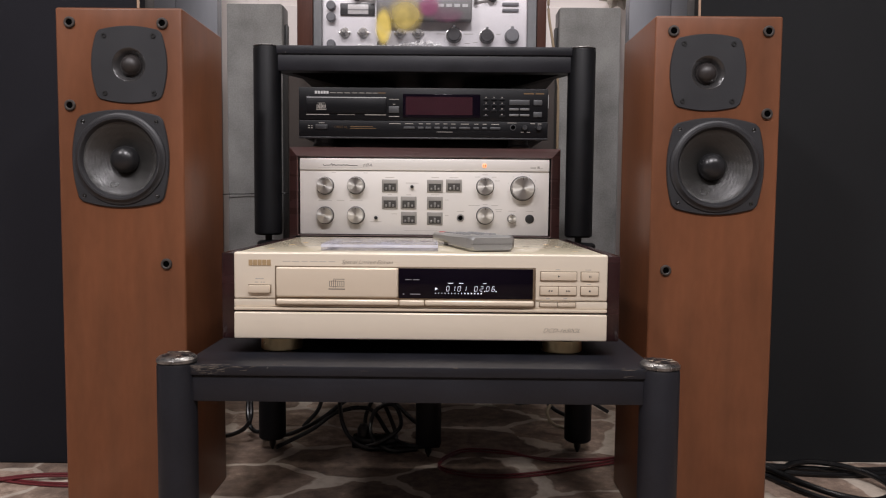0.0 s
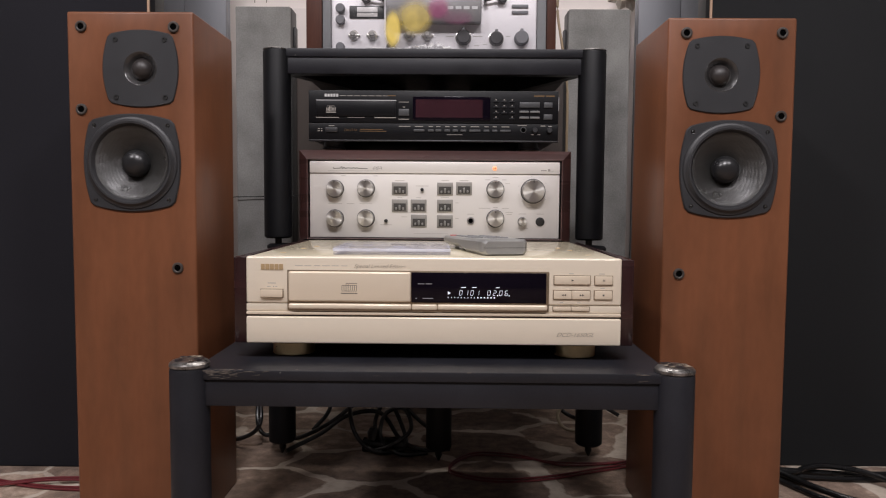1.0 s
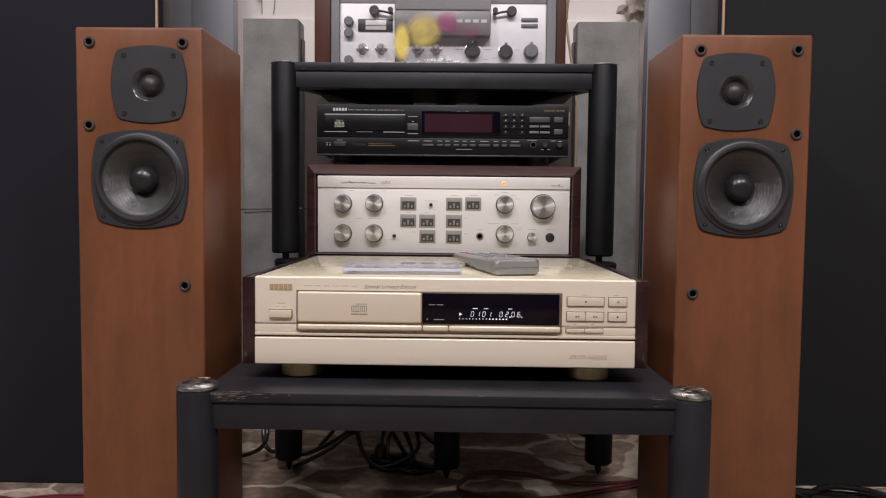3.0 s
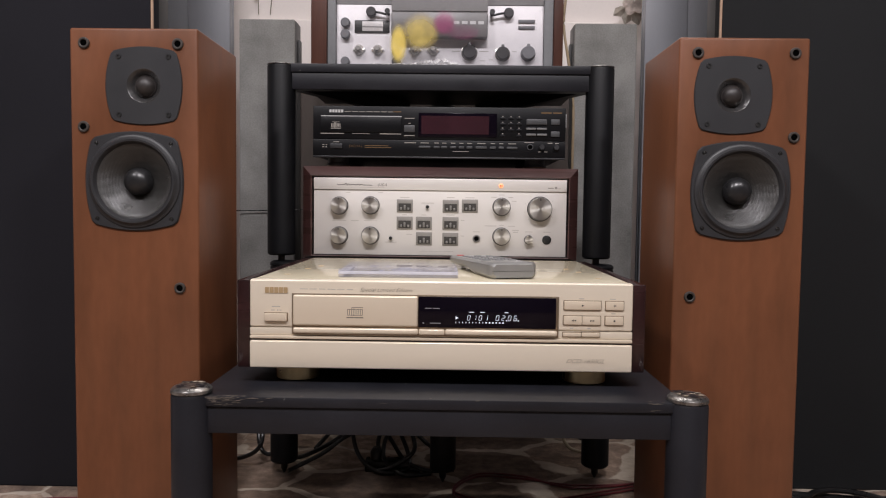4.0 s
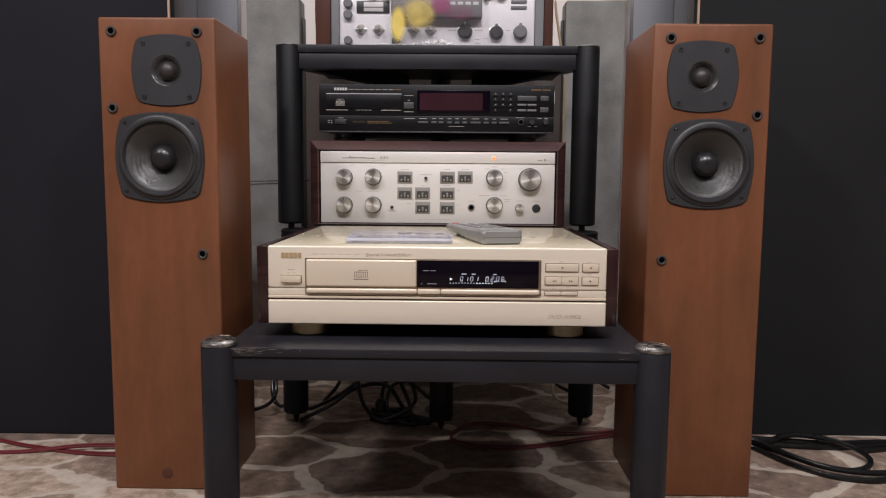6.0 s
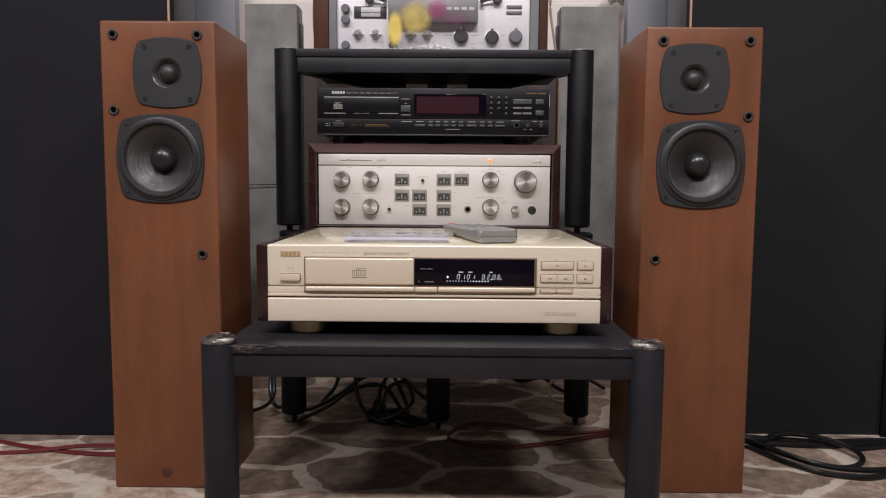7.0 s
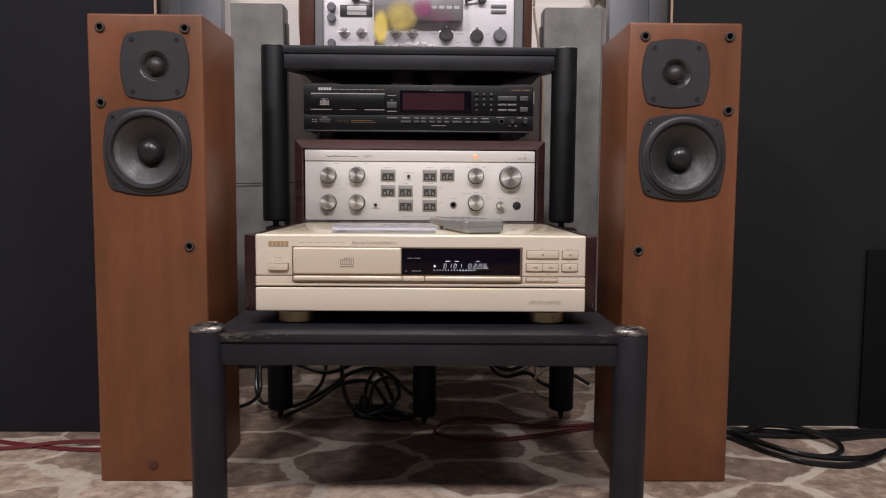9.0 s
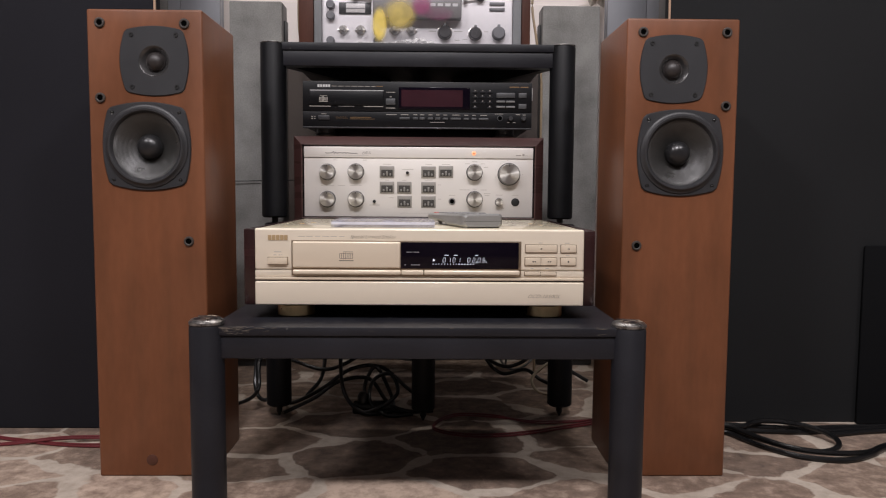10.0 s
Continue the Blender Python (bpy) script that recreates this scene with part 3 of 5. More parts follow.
part("front_panel", box(-0.36, 0.36, 0, 0.02, 0.04, 0.795, 0.002), TAUPE, back_cabinet)
part("carcass", box(-0.362, 0.362, 0.021, 0.22, 0.0, 0.80, 0.002), TAUPE, back_cabinet)

# wall ledge behind the equipment
tagged(part("trim", box(-0.55, 0.50, Y1 - 0.02, Y1 - 0.001, 0.0, 0.985, 0.003), WALL_PINK, None), "pale wall ledge", "trim", kind="structure")


def paper_flower():
    ob = thing("artificial_flower", (0.486, 1.145, 1.030), "dusty pale artificial flower with dry leaves fixed to the wall", "flower")
    rng = random.Random(4)
    for k in range(15):
        a, ring = k * 2.4, 0.008 + 0.0016 * k
        bm = bmesh.new()
        rows = []
        for i in range(5):
            t = i / 4
            wd = 0.013 * math.sin(math.pi * (0.18 + 0.78 * t)) + 0.002
            rows.append([bm.verts.new((u * wd, -0.020 + 0.012 * t + 0.25 * abs(u) * wd - 0.010 * t * t, ring * 0.3 + t * (0.014 + ring * 0.7))) for u in (-1, -0.5, 0, 0.5, 1)])
        for p, q in zip(rows, rows[1:]):
            for i in range(4):
                bm.faces.new((p[i], p[i + 1], q[i + 1], q[i]))
        bmesh.ops.solidify(bm, geom=bm.faces[:], thickness=0.0007)
        bmesh.ops.rotate(bm, verts=bm.verts[:], cent=(0, 0, 0), matrix=Matrix.Rotation(a + rng.uniform(-0.2, 0.2), 3, "Y"))
        part("petal", bm, PETAL, ob)
    for a in (2.3, 2.9, 3.5, 4.1, 1.8):
        bm = bmesh.new()
        rows = []
        for i in range(6):
            t = i / 5
            wd = 0.012 * math.sin(math.pi * (0.06 + 0.92 * t)) * (1 + 0.25 * (i % 2))
            rows.append([bm.verts.new((u * wd, 0.004 - 0.012 * t + 0.004 * abs(u), 0.022 + t * 0.042)) for u in (-1, 0, 1)])
        for p, q in zip(rows, rows[1:]):
            for i in range(2):
                bm.faces.new((p[i], p[i + 1], q[i + 1], q[i]))
        bmesh.ops.solidify(bm, geom=bm.faces[:], thickness=0.0007)
        bmesh.ops.rotate(bm, verts=bm.verts[:], cent=(0, 0, 0), matrix=Matrix.Rotation(a, 3, "Y"))
        part("leaf", bm, LEAF_PALE, ob, "dry pale leaf")
    part("stem", tube([(0, 0.0, 0.0), (0.004, 0.02, 0.03), (0.0, 0.045, 0.05)], 0.0015), LEAF, ob)


paper_flower()


def twig(x, z, lean, blossom):
    ob = thing("dry_twig", (x, Y1 - 0.004, z), "thin dry twig with a small faded bud against the wall", "twig", "twigs on the wall")
    part("stem", tube([(0, 0, -0.018), (lean * 0.4, -0.003, 0.02), (lean, -0.004, 0.06)], 0.0011), LEAF, ob)
    if blossom:
        part("bud", lathe([(0, -0.004), (0.004, -0.003), (0.006, 0.002), (0.003, 0.006), (0, 0.007)], "z", 10, (lean - 0.006, -0.006, 0.022)), PETAL, ob)


twig(-0.527, 1.02, 0.0, True)
twig(-0.495, 1.02, 0.012, False)

# ---- racks ----


def post(parent, x, y, z0, z1, r, cap, material=BLACK_VINYL, rise=0.0085):
    p = part("post", lathe([(0, z0), (r - 0.003, z0), (r, z0 + 0.003), (r, z1 - 0.004), (r - 0.001, z1 - 0.001), (r - 0.003, z1), (0, z1)], "z", 40, (x, y, 0)), material, parent)
    c = part("cap", lathe([(r - 0.001, z1 - 0.0008), (r + 0.0003, z1 + 0.05 * rise), (r + 0.0002, z1 + 0.45 * rise), (r - 0.0022, z1 + 0.78 * rise), (r - 0.0050, z1 + 0.92 * rise), (r * 0.4, z1 + rise), (0, z1 + rise)], "z", 32, (x, y, 0)), cap, parent,
             "worn silvery cap with its black coat flaking" if cap is CHIPPED else "")
    return p


def spike(parent, x, y, z1):
    part("spike", lathe([(0, 0.0), (0.0015, 0.0), (0.0062, 0.010), (0.0062, z1 + 0.002), (0, z1 + 0.002)], "z", 16, (x, y, 0)), DARK_METAL, parent, "dark metal spike")


def frame_board(parent, x0, x1, y0, y1, z_top, taper, thick=0.0145, drop=0.043):
    """Board on an apron whose sides draw in towards the single rear post."""
    part("shelf_board", box(x0, x1, y0, y1, z_top - thick, z_top, 0.0011), BLACK_PAINT, parent)
    part("front_apron", box(x0 + 0.004, x1 - 0.004, y0 + 0.0028, y0 + 0.027, z_top - drop, z_top - thick - 0.0003, 0.0008), BLACK_PAINT, parent)
    for s in (-1, 1):
        bm = bmesh.new()
        xa, xb = (x0 + 0.004, x0 + taper) if s < 0 else (x1 - 0.004, x1 - taper)
        pts = [(xa, y0 + 0.028), (xa - s * 0.02, y0 + 0.028), (xb - s * 0.02, y1 - 0.02), (xb, y1 - 0.02)]
        lo = [bm.verts.new((x, y, z_top - drop)) for x, y in pts]
        hi = [bm.verts.new((x, y, z_top - thick - 0.0005)) for x, y in pts]
        bm.faces.new(lo)
        bm.faces.new(hi[::-1])
        for i in range(4):
            bm.faces.new((lo[i], lo[(i + 1) % 4], hi[(i + 1) % 4], hi[i]))
        part("side_apron", bm, BLACK_PAINT, parent)


def ragged(bm, rng, x, y, z, w, h, flat, lean=0.0, points=13):
    """A thin ragged scab, w by h, standing on a front edge or lying flat on a top."""
    turn = rng.uniform(-0.35, 0.35)
    ring = []
    for i in range(points):
        a = 2 * math.pi * i / points
        q = rng.uniform(0.45, 1.25)
        u, v = w * q * math.cos(a), h * q * math.sin(a)
        u, v = u * math.cos(turn) - v * math.sin(turn) * 0.3, v + u * math.sin(turn) * 0.25 + lean * u
        ring.append(bm.verts.new((x + u, y + v, z) if flat else (x + u, y, z + v)))
    bm.faces.new(ring)


def chips(parent, x, y, z, seed, count=34, spread=0.038):
    """Flaked paint on a board corner: long torn scabs of bare board along its upper edge."""
    rng = random.Random(seed)
    bm = bmesh.new()
    for k in range(count):
        t = rng.random() ** 1.4
        px, pz = x + t * spread, z - 0.0085 * rng.random() ** 1.6
        ragged(bm, rng, px, y - 0.0003 - 0.00001 * k, pz, rng.uniform(0.002, 0.0075) * (1.3 - 0.7 * t), rng.uniform(0.0002, 0.00075), False, 0.06)
    for k in range(count // 3):
        ragged(bm, rng, x + rng.random() * spread, y + rng.uniform(0.001, 0.005), z + 0.0007 + 0.00001 * k, rng.uniform(0.001, 0.004), rng.uniform(0.0006, 0.002), True)
    tagged(part("flaked_patch", bm, CHIPBOARD, parent, "flaked patch of bare chipboard", smooth=False), kind="stuff")


def cap_flakes(parent, x, y, z, r, seed):
    """What is left of the black coat and some torn tan film on a post's cap."""
    rng = random.Random(seed)
    for material, count, lo, hi, say in ((BLACK_PAINT, 9, 0.003, 0.008, "last black paint on the cap"), (FLAKE, 7, 0.0014, 0.0045, "curled tan flakes")):
        bm = bmesh.new()
        for k in range(count):
            a, q = rng.uniform(0, 2 * math.pi), (r - 0.007) * math.sqrt(rng.random())
            w = rng.uniform(lo, hi)
            ragged(bm, rng, x + q * math.cos(a), y + q * math.sin(a), z + (0.0002 if material is BLACK_PAINT else 0.0006) + 0.00002 * k, w, w * rng.uniform(0.3, 0.8), True)
        tagged(part("cap_flake", bm, material, parent, say, smooth=False), kind="stuff")


# low stand in front: two front posts and one at the middle of the back
low_stand = thing("equipment_stand", (0, 0, 0), "low black three-legged equipment stand with flaking corners", "stand", "black equipment stands")
frame_board(low_stand, -0.262, 0.262, -0.056, 0.385, 0.2705, 0.17, 0.0112, 0.0405)
for x, top in ((-0.2675, 0.2728), (0.2665, 0.2708)):
    post(low_stand, x, -0.045, 0.022, top, 0.0215, CHIPPED, BLACK_PAINT, 0.0075)
    cap_flakes(low_stand, x, -0.045, top + 0.0075, 0.0215, 5 if x < 0 else 6)
    spike(low_stand, x, -0.045, 0.022)
post(low_stand, 0.001, 0.418, 0.022, 0.262, 0.0225, BLACK_VINYL)
spike(low_stand, 0.001, 0.418, 0.022)
chips(low_stand, -0.246, -0.056, 0.2700, 3)
chips(low_stand, 0.222, -0.056, 0.2700, 8, 7, 0.035)
chips(low_stand, -0.20, -0.056, 0.2702, 12, 6, 0.40)

# lower module of the rack behind
rack_low = thing("equipment_stand", (-0.006, 0.45, 0), "black lower rack section on spiked legs behind the low stand", "stand", "black equipment stands")
frame_board(rack_low, -0.266, 0.266, -0.010, 0.36, 0.3720, 0.17)
for x in (-0.2765, 0.2765):
    post(rack_low, x, 0, 0.022, 0.3720, 0.0240, BLACK_VINYL)
    spike(rack_low, x, 0, 0.022)
post(rack_low, 0, 0.385, 0.022, 0.372, 0.0240, BLACK_VINYL)
spike(rack_low, 0, 0.385, 0.022)

# upper module, standing on it by studs
rack_high = thing("equipment_stand", (-0.012, 0.447, 0.372), "black upper rack section with padded round posts", "stand", "black equipment stands")
frame_board(rack_high, -0.262, 0.262, -0.014, 0.36, 0.3470, 0.17)
for x, y in ((-0.2745, 0), (0.2755, 0), (0, 0.385)):
    post(rack_high, x, y, 0.0180, 0.3455, 0.0240, CHIPPED if y == 0 else BLACK_VINYL, rise=0.003)
    part("stud", lathe([(0, 0.0088), (0.006, 0.0088), (0.006, 0.02), (0, 0.02)], "z", 16, (x, y, 0)), DARK_METAL, rack_high)

# ---- brown loudspeakers ----


def tower(loc, mirror, plug):
    """Small floor-standing loudspeaker; origin at the foot of its front face."""
    W, H, D = 0.0845, 0.7045, 0.170
    ob = thing("loudspeaker", loc, "slim cherry-veneered floorstanding loudspeaker without its grille", "loudspeaker", "cherry loudspeakers")
    m = mirror
    bored(part("cabinet", box(-W, W, 0, D, 0.0, H, 0.0032, 3), CHERRY, ob), ((0.0, 0.5045, 0.0500, 0.03), (0.0135 * m, 0.6295, 0.0226, 0.012)))
    # tweeter
    tx, tz = 0.0135 * m, 0.6295
    tw = part("tweeter", ring_plate(barrel(tx, tz, 0.0508, 0.0510, 0.83, 0.88), tx, tz, 0.0220, 0.001, -0.0022, 0.0012), DRIVER_PLATE, ob, "tweeter on a grey barrel-shaped plate")
    part("horn_ring", lathe([(0.0228, -0.0020), (0.0222, -0.0025), (0.0212, -0.0020), (0.0165, 0.0045), (0.0145, 0.0062), (0.0130, 0.0066)], "y", 48, (tx, 0, tz)), GLOSS_RING, tw, "glossy black ring")
    part("dome", lathe([(0.0150, 0.0060), (0.0140, 0.0035), (0.0130, 0.0038), (0.0124, 0.0018), (0.0100, -0.0022), (0.0070, -0.0044), (0.0035, -0.0056), (0, -0.0060)], "y", 40, (tx, 0, tz)), DOME, tw, "soft dark dome")
    for sx in (-1, 1):
        for sz in (-1, 1):
            part("screw", lathe([(0.0036, -0.0021), (0.0034, -0.0031), (0.0016, -0.0031), (0.0012, -0.0024), (0, -0.0024)], "y", 14, (tx + sx * 0.0328, 0, tz + sz * 0.0378)), DARK_METAL, tw)
    # woofer
    wx, wz = 0.0, 0.5045
    wf = part("woofer", ring_plate(barrel(wx, wz, 0.0652, 0.0655, 0.86, 0.86), wx, wz, 0.0492, 0.001, -0.0030, 0.0016), DRIVER_PLATE, ob, "woofer on a dark rounded-square frame")
    part("surround", lathe([(0.0620, -0.0028), (0.0610, -0.0046), (0.0590, -0.0050), (0.0575, -0.0062), (0.0550, -0.0088), (0.0525, -0.0086), (0.0505, -0.0064), (0.0495, -0.0040), (0.0488, -0.0031)], "y", 72, (wx, 0, wz)), RUBBER, wf, "black rubber surround")
    part("cone", lathe([(0.0494, -0.0036), (0.0480, -0.0034), (0.044, -0.0015), (0.038, 0.0022), (0.031, 0.0070), (0.024, 0.0118), (0.0168, 0.0165)], "y", 72, (wx, 0, wz)), CONE, wf, "woven grey cone")
    part("dust_cap", lathe([(0.0184, 0.0165), (0.0184, 0.0105), (0.0176, 0.0060), (0.0156, 0.0022), (0.0124, -0.0008), (0.0078, -0.0030), (0.004, -0.0038), (0, -0.0040)], "y", 48, (wx, 0, wz)), CAP, wf, "glossy black dust cap")
    for sx in (-1, 1):
        for sz in (-1, 1):
            part("screw", lathe([(0.0030, -0.0029), (0.0028, -0.0034), (0.0019, -0.0031), (0.0016, -0.0036), (0.0009, -0.0039), (0, -0.0037)], "y", 14, (wx + sx * 0.0492, 0, wz + sz * 0.0495)), SCREW_DARK, wf, "dark socket screw")
    for px, pz in ((-0.0650 * m, 0.6845), (0.0585 * m - 0.002 * (m < 0), 0.6840), (-0.0668 * m, 0.5755), (0.0590 * m - 0.003 * (m < 0), 0.3635)):
        peg = part("grille_socket", lathe([(0.0074, 0.001), (0.0074, -0.0020), (0.0066, -0.0029), (0.0050, -0.0030), (0.0042, -0.0024), (0.0041, -0.0008)], "y", 28, (px, 0, pz)), PEG, ob, "round dark grille socket")
        part("socket_hole", lathe([(0.0042, -0.0016), (0, -0.0016)], "y", 20, (px, 0, pz)), HOLE, peg)
    if plug:
        part("filler_plug", lathe([(0.0085, 0.001), (0.0085, -0.0006), (0.0078, -0.0010), (0, -0.0010)], "y", 28, (-0.004, 0, 0.026)), PLUG, ob, "dark round plug low on the front")
    return ob


def cone_material():
    m = mat("woven_cone", (0.026, 0.0255, 0.024), 0.30, var=0.2, scale=20, fine=300, bump=0.0, spec=0.75)
    nt = m.node_tree
    n, l = nt.nodes, nt.links
    tc = n.new("ShaderNodeTexCoord")
    waves = []
    for d in ("X", "Z"):
        w = n.new("ShaderNodeTexWave")
        w.bands_direction = d
        w.inputs["Scale"].default_value = 210
        w.inputs["Distortion"].default_value = 0.6
        l.new(tc.outputs["Object"], w.inputs["Vector"])
        waves.append(w)
    mul = n.new("ShaderNodeMath")
    mul.operation = "MULTIPLY"
    l.new(waves[0].outputs["Fac"], mul.inputs[0])
    l.new(waves[1].outputs["Fac"], mul.inputs[1])
    bp = n.new("ShaderNodeBump")
    bp.inputs["Strength"].default_value, bp.inputs["Distance"].default_value = 0.55, 0.0005
    l.new(mul.outputs[0], bp.inputs["Height"])
    l.new(bp.outputs["Normal"], n["Principled BSDF"].inputs["Normal"])
    return m


CONE = cone_material()
PLUG = mat("dark_plug", (0.085, 0.030, 0.018), 0.45)
tower((-0.4085, 0.141, 0), 1, True)
tower((0.3885, 0.1410, 0), -1, False).scale.z = 0.993

# ---- champagne disc player on the low stand ----


def button(name, x0, x1, z0, z1, y, material, parent, proud=0.0022, rim=None, label=""):
    """A key standing a little proud in its dark slot."""
    if rim:
        part("key_slot", box(x0 - 0.0008, x1 + 0.0008, y - 0.0004, y + 0.0006, z0 - 0.0008, z1 + 0.0008, 0), rim, parent, smooth=False)
    return part(name, box(x0, x1, y - proud, y + 0.001, z0, z1, 0.0006), material, parent, label)


def disc_player():
    ob = thing("disc_player", (0, 0, 0.2705), "champagne-gold disc player with dark wooden sides and lit display", "disc player")
    B = 0.2705
    z = lambda v: v - B
    # body
    part("top_cover", box(-0.2165, 0.2165, 0.012, 0.372, z(0.296), z(0.3905), 0.002), CHAMPAGNE_TOP, ob, "glossy champagne top cover")
    part("chassis_base", box(-0.214, 0.214, 0.008, 0.36, z(0.2885), z(0.2955), 0.001), DARK_METAL, ob)
    for s in (-1, 1):
        a, b = sorted((s * 0.2172, s * 0.2318))
        part("side_panel", box(a, b, 0.002, 0.368, z(0.2895), z(0.3900), 0.0016), ROSEWOOD, ob, "dark red-brown polished wooden side")
    # fascia: upper plate, middle strip, groove, lower door
    part("upper_fascia", box(-0.2170, 0.2170, 0.0, 0.0115, z(0.3365), z(0.3910), 0.0024, 4), CHAMPAGNE, ob)
    part("middle_strip", box(-0.2170, 0.2170, 0.0010, 0.0115, z(0.3275), z(0.3360), 0.0006), CHAMPAGNE, ob)
    part("gold_strip", box(-0.2170, 0.2170, -0.0012, 0.0115, z(0.3232), z(0.3272), 0.0014), ROSE_GOLD, ob, "bright gold strip")
    part("groove", box(-0.2160, 0.2160, 0.0030, 0.0115, z(0.3215), z(0.3230), 0), GROOVE, ob, "dark red groove")
    door = part("lower_door", box(-0.2170, 0.2170, -0.0010, 0.0115, z(0.2900), z(0.3212), 0.0016, 3), CHAMPAGNE, ob)
    # frame round tray and display
    rec = part("bezel", box(-0.1690, 0.1335, -0.0006, 0.0004, z(0.3290), z(0.3755), 0.0004), GOLD_LINE, ob, "fine gold bezel")
    tray = part("disc_tray", box(-0.1670, -0.0258, -0.0050, 0.0, z(0.3395), z(0.3742), 0.0030, 4), ROSE_GOLD, ob, "champagne disc tray door")
    part("logo_plate", bars([(-0.1050 + 0.0024 * i, z(0.3555), 0.0007, 0.0056 + 0.0030 * (i in (2, 3))) for i in range(8)] + [(-0.0940, z(0.3608), 0.0130, 0.0007), (-0.0966, z(0.3520), 0.0175, 0.0006), (-0.0966, z(0.3585), 0.0175, 0.0006), (-0.0966, z(0.3493), 0.0190, 0.0012)], -0.0050, 0.0001), TEXT_DARK, tray, "dark printed disc mark")
    part("tray_ledge", box(-0.1670, -0.0250, -0.0052, 0.0, z(0.3305), z(0.3372), 0.0022, 3), ROSE_GOLD, ob)
    part("window_ledge", box(0.0050, 0.1315, -0.0052, 0.0, z(0.3305), z(0.3372), 0.0022, 3), ROSE_GOLD, ob)
    part("eject_key", box(-0.0246, 0.0046, -0.0050, 0.0, z(0.3305), z(0.3370), 0.0016, 3), ROSE_GOLD, ob)
    win = part("display_window", box(-0.0252, 0.1300, -0.0030, 0.0, z(0.3388), z(0.3740), 0.0006), WINDOW_BLACK, ob, "black glass display window")
    Y = -0.00315
    bm = bmesh.new()
    for ch, x in zip("01010206", (0.0298, 0.0363, 0.0428, 0.0493, 0.0622, 0.0687, 0.0758, 0.0823)):
        digit(ch, x, z(0.3479), 0.0030, 0.0056, Y, bm)
    for px in (0.0742, 0.0875):
        bm.faces.new([bm.verts.new((px + a * 0.0006, Y, z(0.3478) + b * 0.0005)) for a, b in ((-1, -1), (1, -1), (1, 1), (-1, 1))])
    part("display_digits", bm, DIGIT, win, "white glowing figures", smooth=False)
    bm = bars([(0.0348, z(0.3570), 0.0058, 0.0007), (0.0472, z(0.3570), 0.0052, 0.0007), (0.0742, z(0.3570), 0.0042, 0.0007)], Y, 0.0001)
    bars([(0.0172 + 0.0038 * i, z(0.3452), 0.0007 if i < 9 else 0.0016, 0.0014) for i in range(15)], Y, 0.0001, bm)
    bars([(0.0172, z(0.3504), 0.0006, 0.0036)], Y, 0.0001, bm)
    triangle(0.0175, z(0.3504), 0.0028, 0.0026, Y, bm)
    part("display_captions", bm, DIGIT_DIM, win, "small glowing captions and track row", smooth=False)
    part("window_print", bars([(-0.0140, z(0.3608), 0.0075, 0.0009), (-0.0050, z(0.3608), 0.0075, 0.0009), (-0.0060, z(0.3440), 0.0120, 0.0010), (-0.0195, z(0.3440), 0.0018, 0.0012)], Y, 0.0001), PRINT_DULL, win)
    # keys
    rim = GOLD_LINE
    button("play_key", 0.1392, 0.1805, z(0.3612), z(0.3708), 0, ROSE_GOLD, ob, rim=rim)
    button("rewind_key", 0.1388, 0.1594, z(0.3442), z(0.3538), 0, ROSE_GOLD, ob, rim=rim)
    button("forward_key", 0.1598, 0.1803, z(0.3442), z(0.3538), 0, ROSE_GOLD, ob, rim=rim)
    button("pause_key", 0.1860, 0.2060, z(0.3612), z(0.3708), 0, ROSE_GOLD, ob, rim=rim)
    button("stop_key", 0.1858, 0.2058, z(0.3442), z(0.3538), 0, ROSE_GOLD, ob, rim=rim)
    button("skip_key", 0.1386, 0.1592, z(0.3305), z(0.3348), 0.001, ROSE_GOLD, ob, rim=rim)
    button("skip_key", 0.1596, 0.1800, z(0.3305), z(0.3348), 0.001, ROSE_GOLD, ob, rim=rim)
    pk = button("power_key", -0.1995, -0.1742, z(0.3440), z(0.3525), 0, ROSE_GOLD, ob, proud=0.004, rim=rim)
    bm = triangle(0.1588, z(0.3660), 0.0030, 0.0024, -0.0024)
    for x, w in ((0.1475, -0.0025), (0.1502, -0.0025), (0.1685, 0.0025), (0.1712, 0.0025)):
        triangle(x + (0.0025 if w < 0 else 0), z(0.3490), w, 0.0022, -0.0024, bm)
    bars([(0.1952, z(0.3660), 0.0007, 0.0022), (0.1968, z(0.3660), 0.0007, 0.0022), (0.1958, z(0.3490), 0.0020, 0.0020)], -0.0023, 0.0001, bm)
    part("key_symbols", bm, PRINT_DARK, ob, "dark printed symbols", smooth=False)
    part("small_print", bars([(0.1590, z(0.3735), 0.0055, 0.0008), (0.1940, z(0.3735), 0.0065, 0.0008), (0.1950, z(0.3570), 0.0050, 0.0008), (0.1480, z(0.3400), 0.0040, 0.0009), (0.1680, z(0.3400), 0.0040, 0.0009),
                              (-0.1870, z(0.3600), 0.0095, 0.0010), (-0.1905, z(0.3560), 0.0040, 0.0009), (-0.1850, z(0.3560), 0.0013, 0.0013), (-0.1820, z(0.3560), 0.0025, 0.0008), (0.1990, z(0.3165), 0.0120, 0.0005)]
                             + [(-0.1555 + 0.0105 * i, z(0.3806), 0.0092 - 0.001 * (i % 3), 0.0007) for i in range(6)], 0.0, 0.0001), PRINT_FAINT, ob, "fine grey printing", smooth=False)
    # maker's badge as plain bars
    part("badge", bars([(-0.1972 + 0.0053 * i, z(0.3789), 0.0044, 0.0066) for i in range(5)], 0.0, 0.0008), BADGE_GOLD, ob, "raised gold badge", smooth=False)
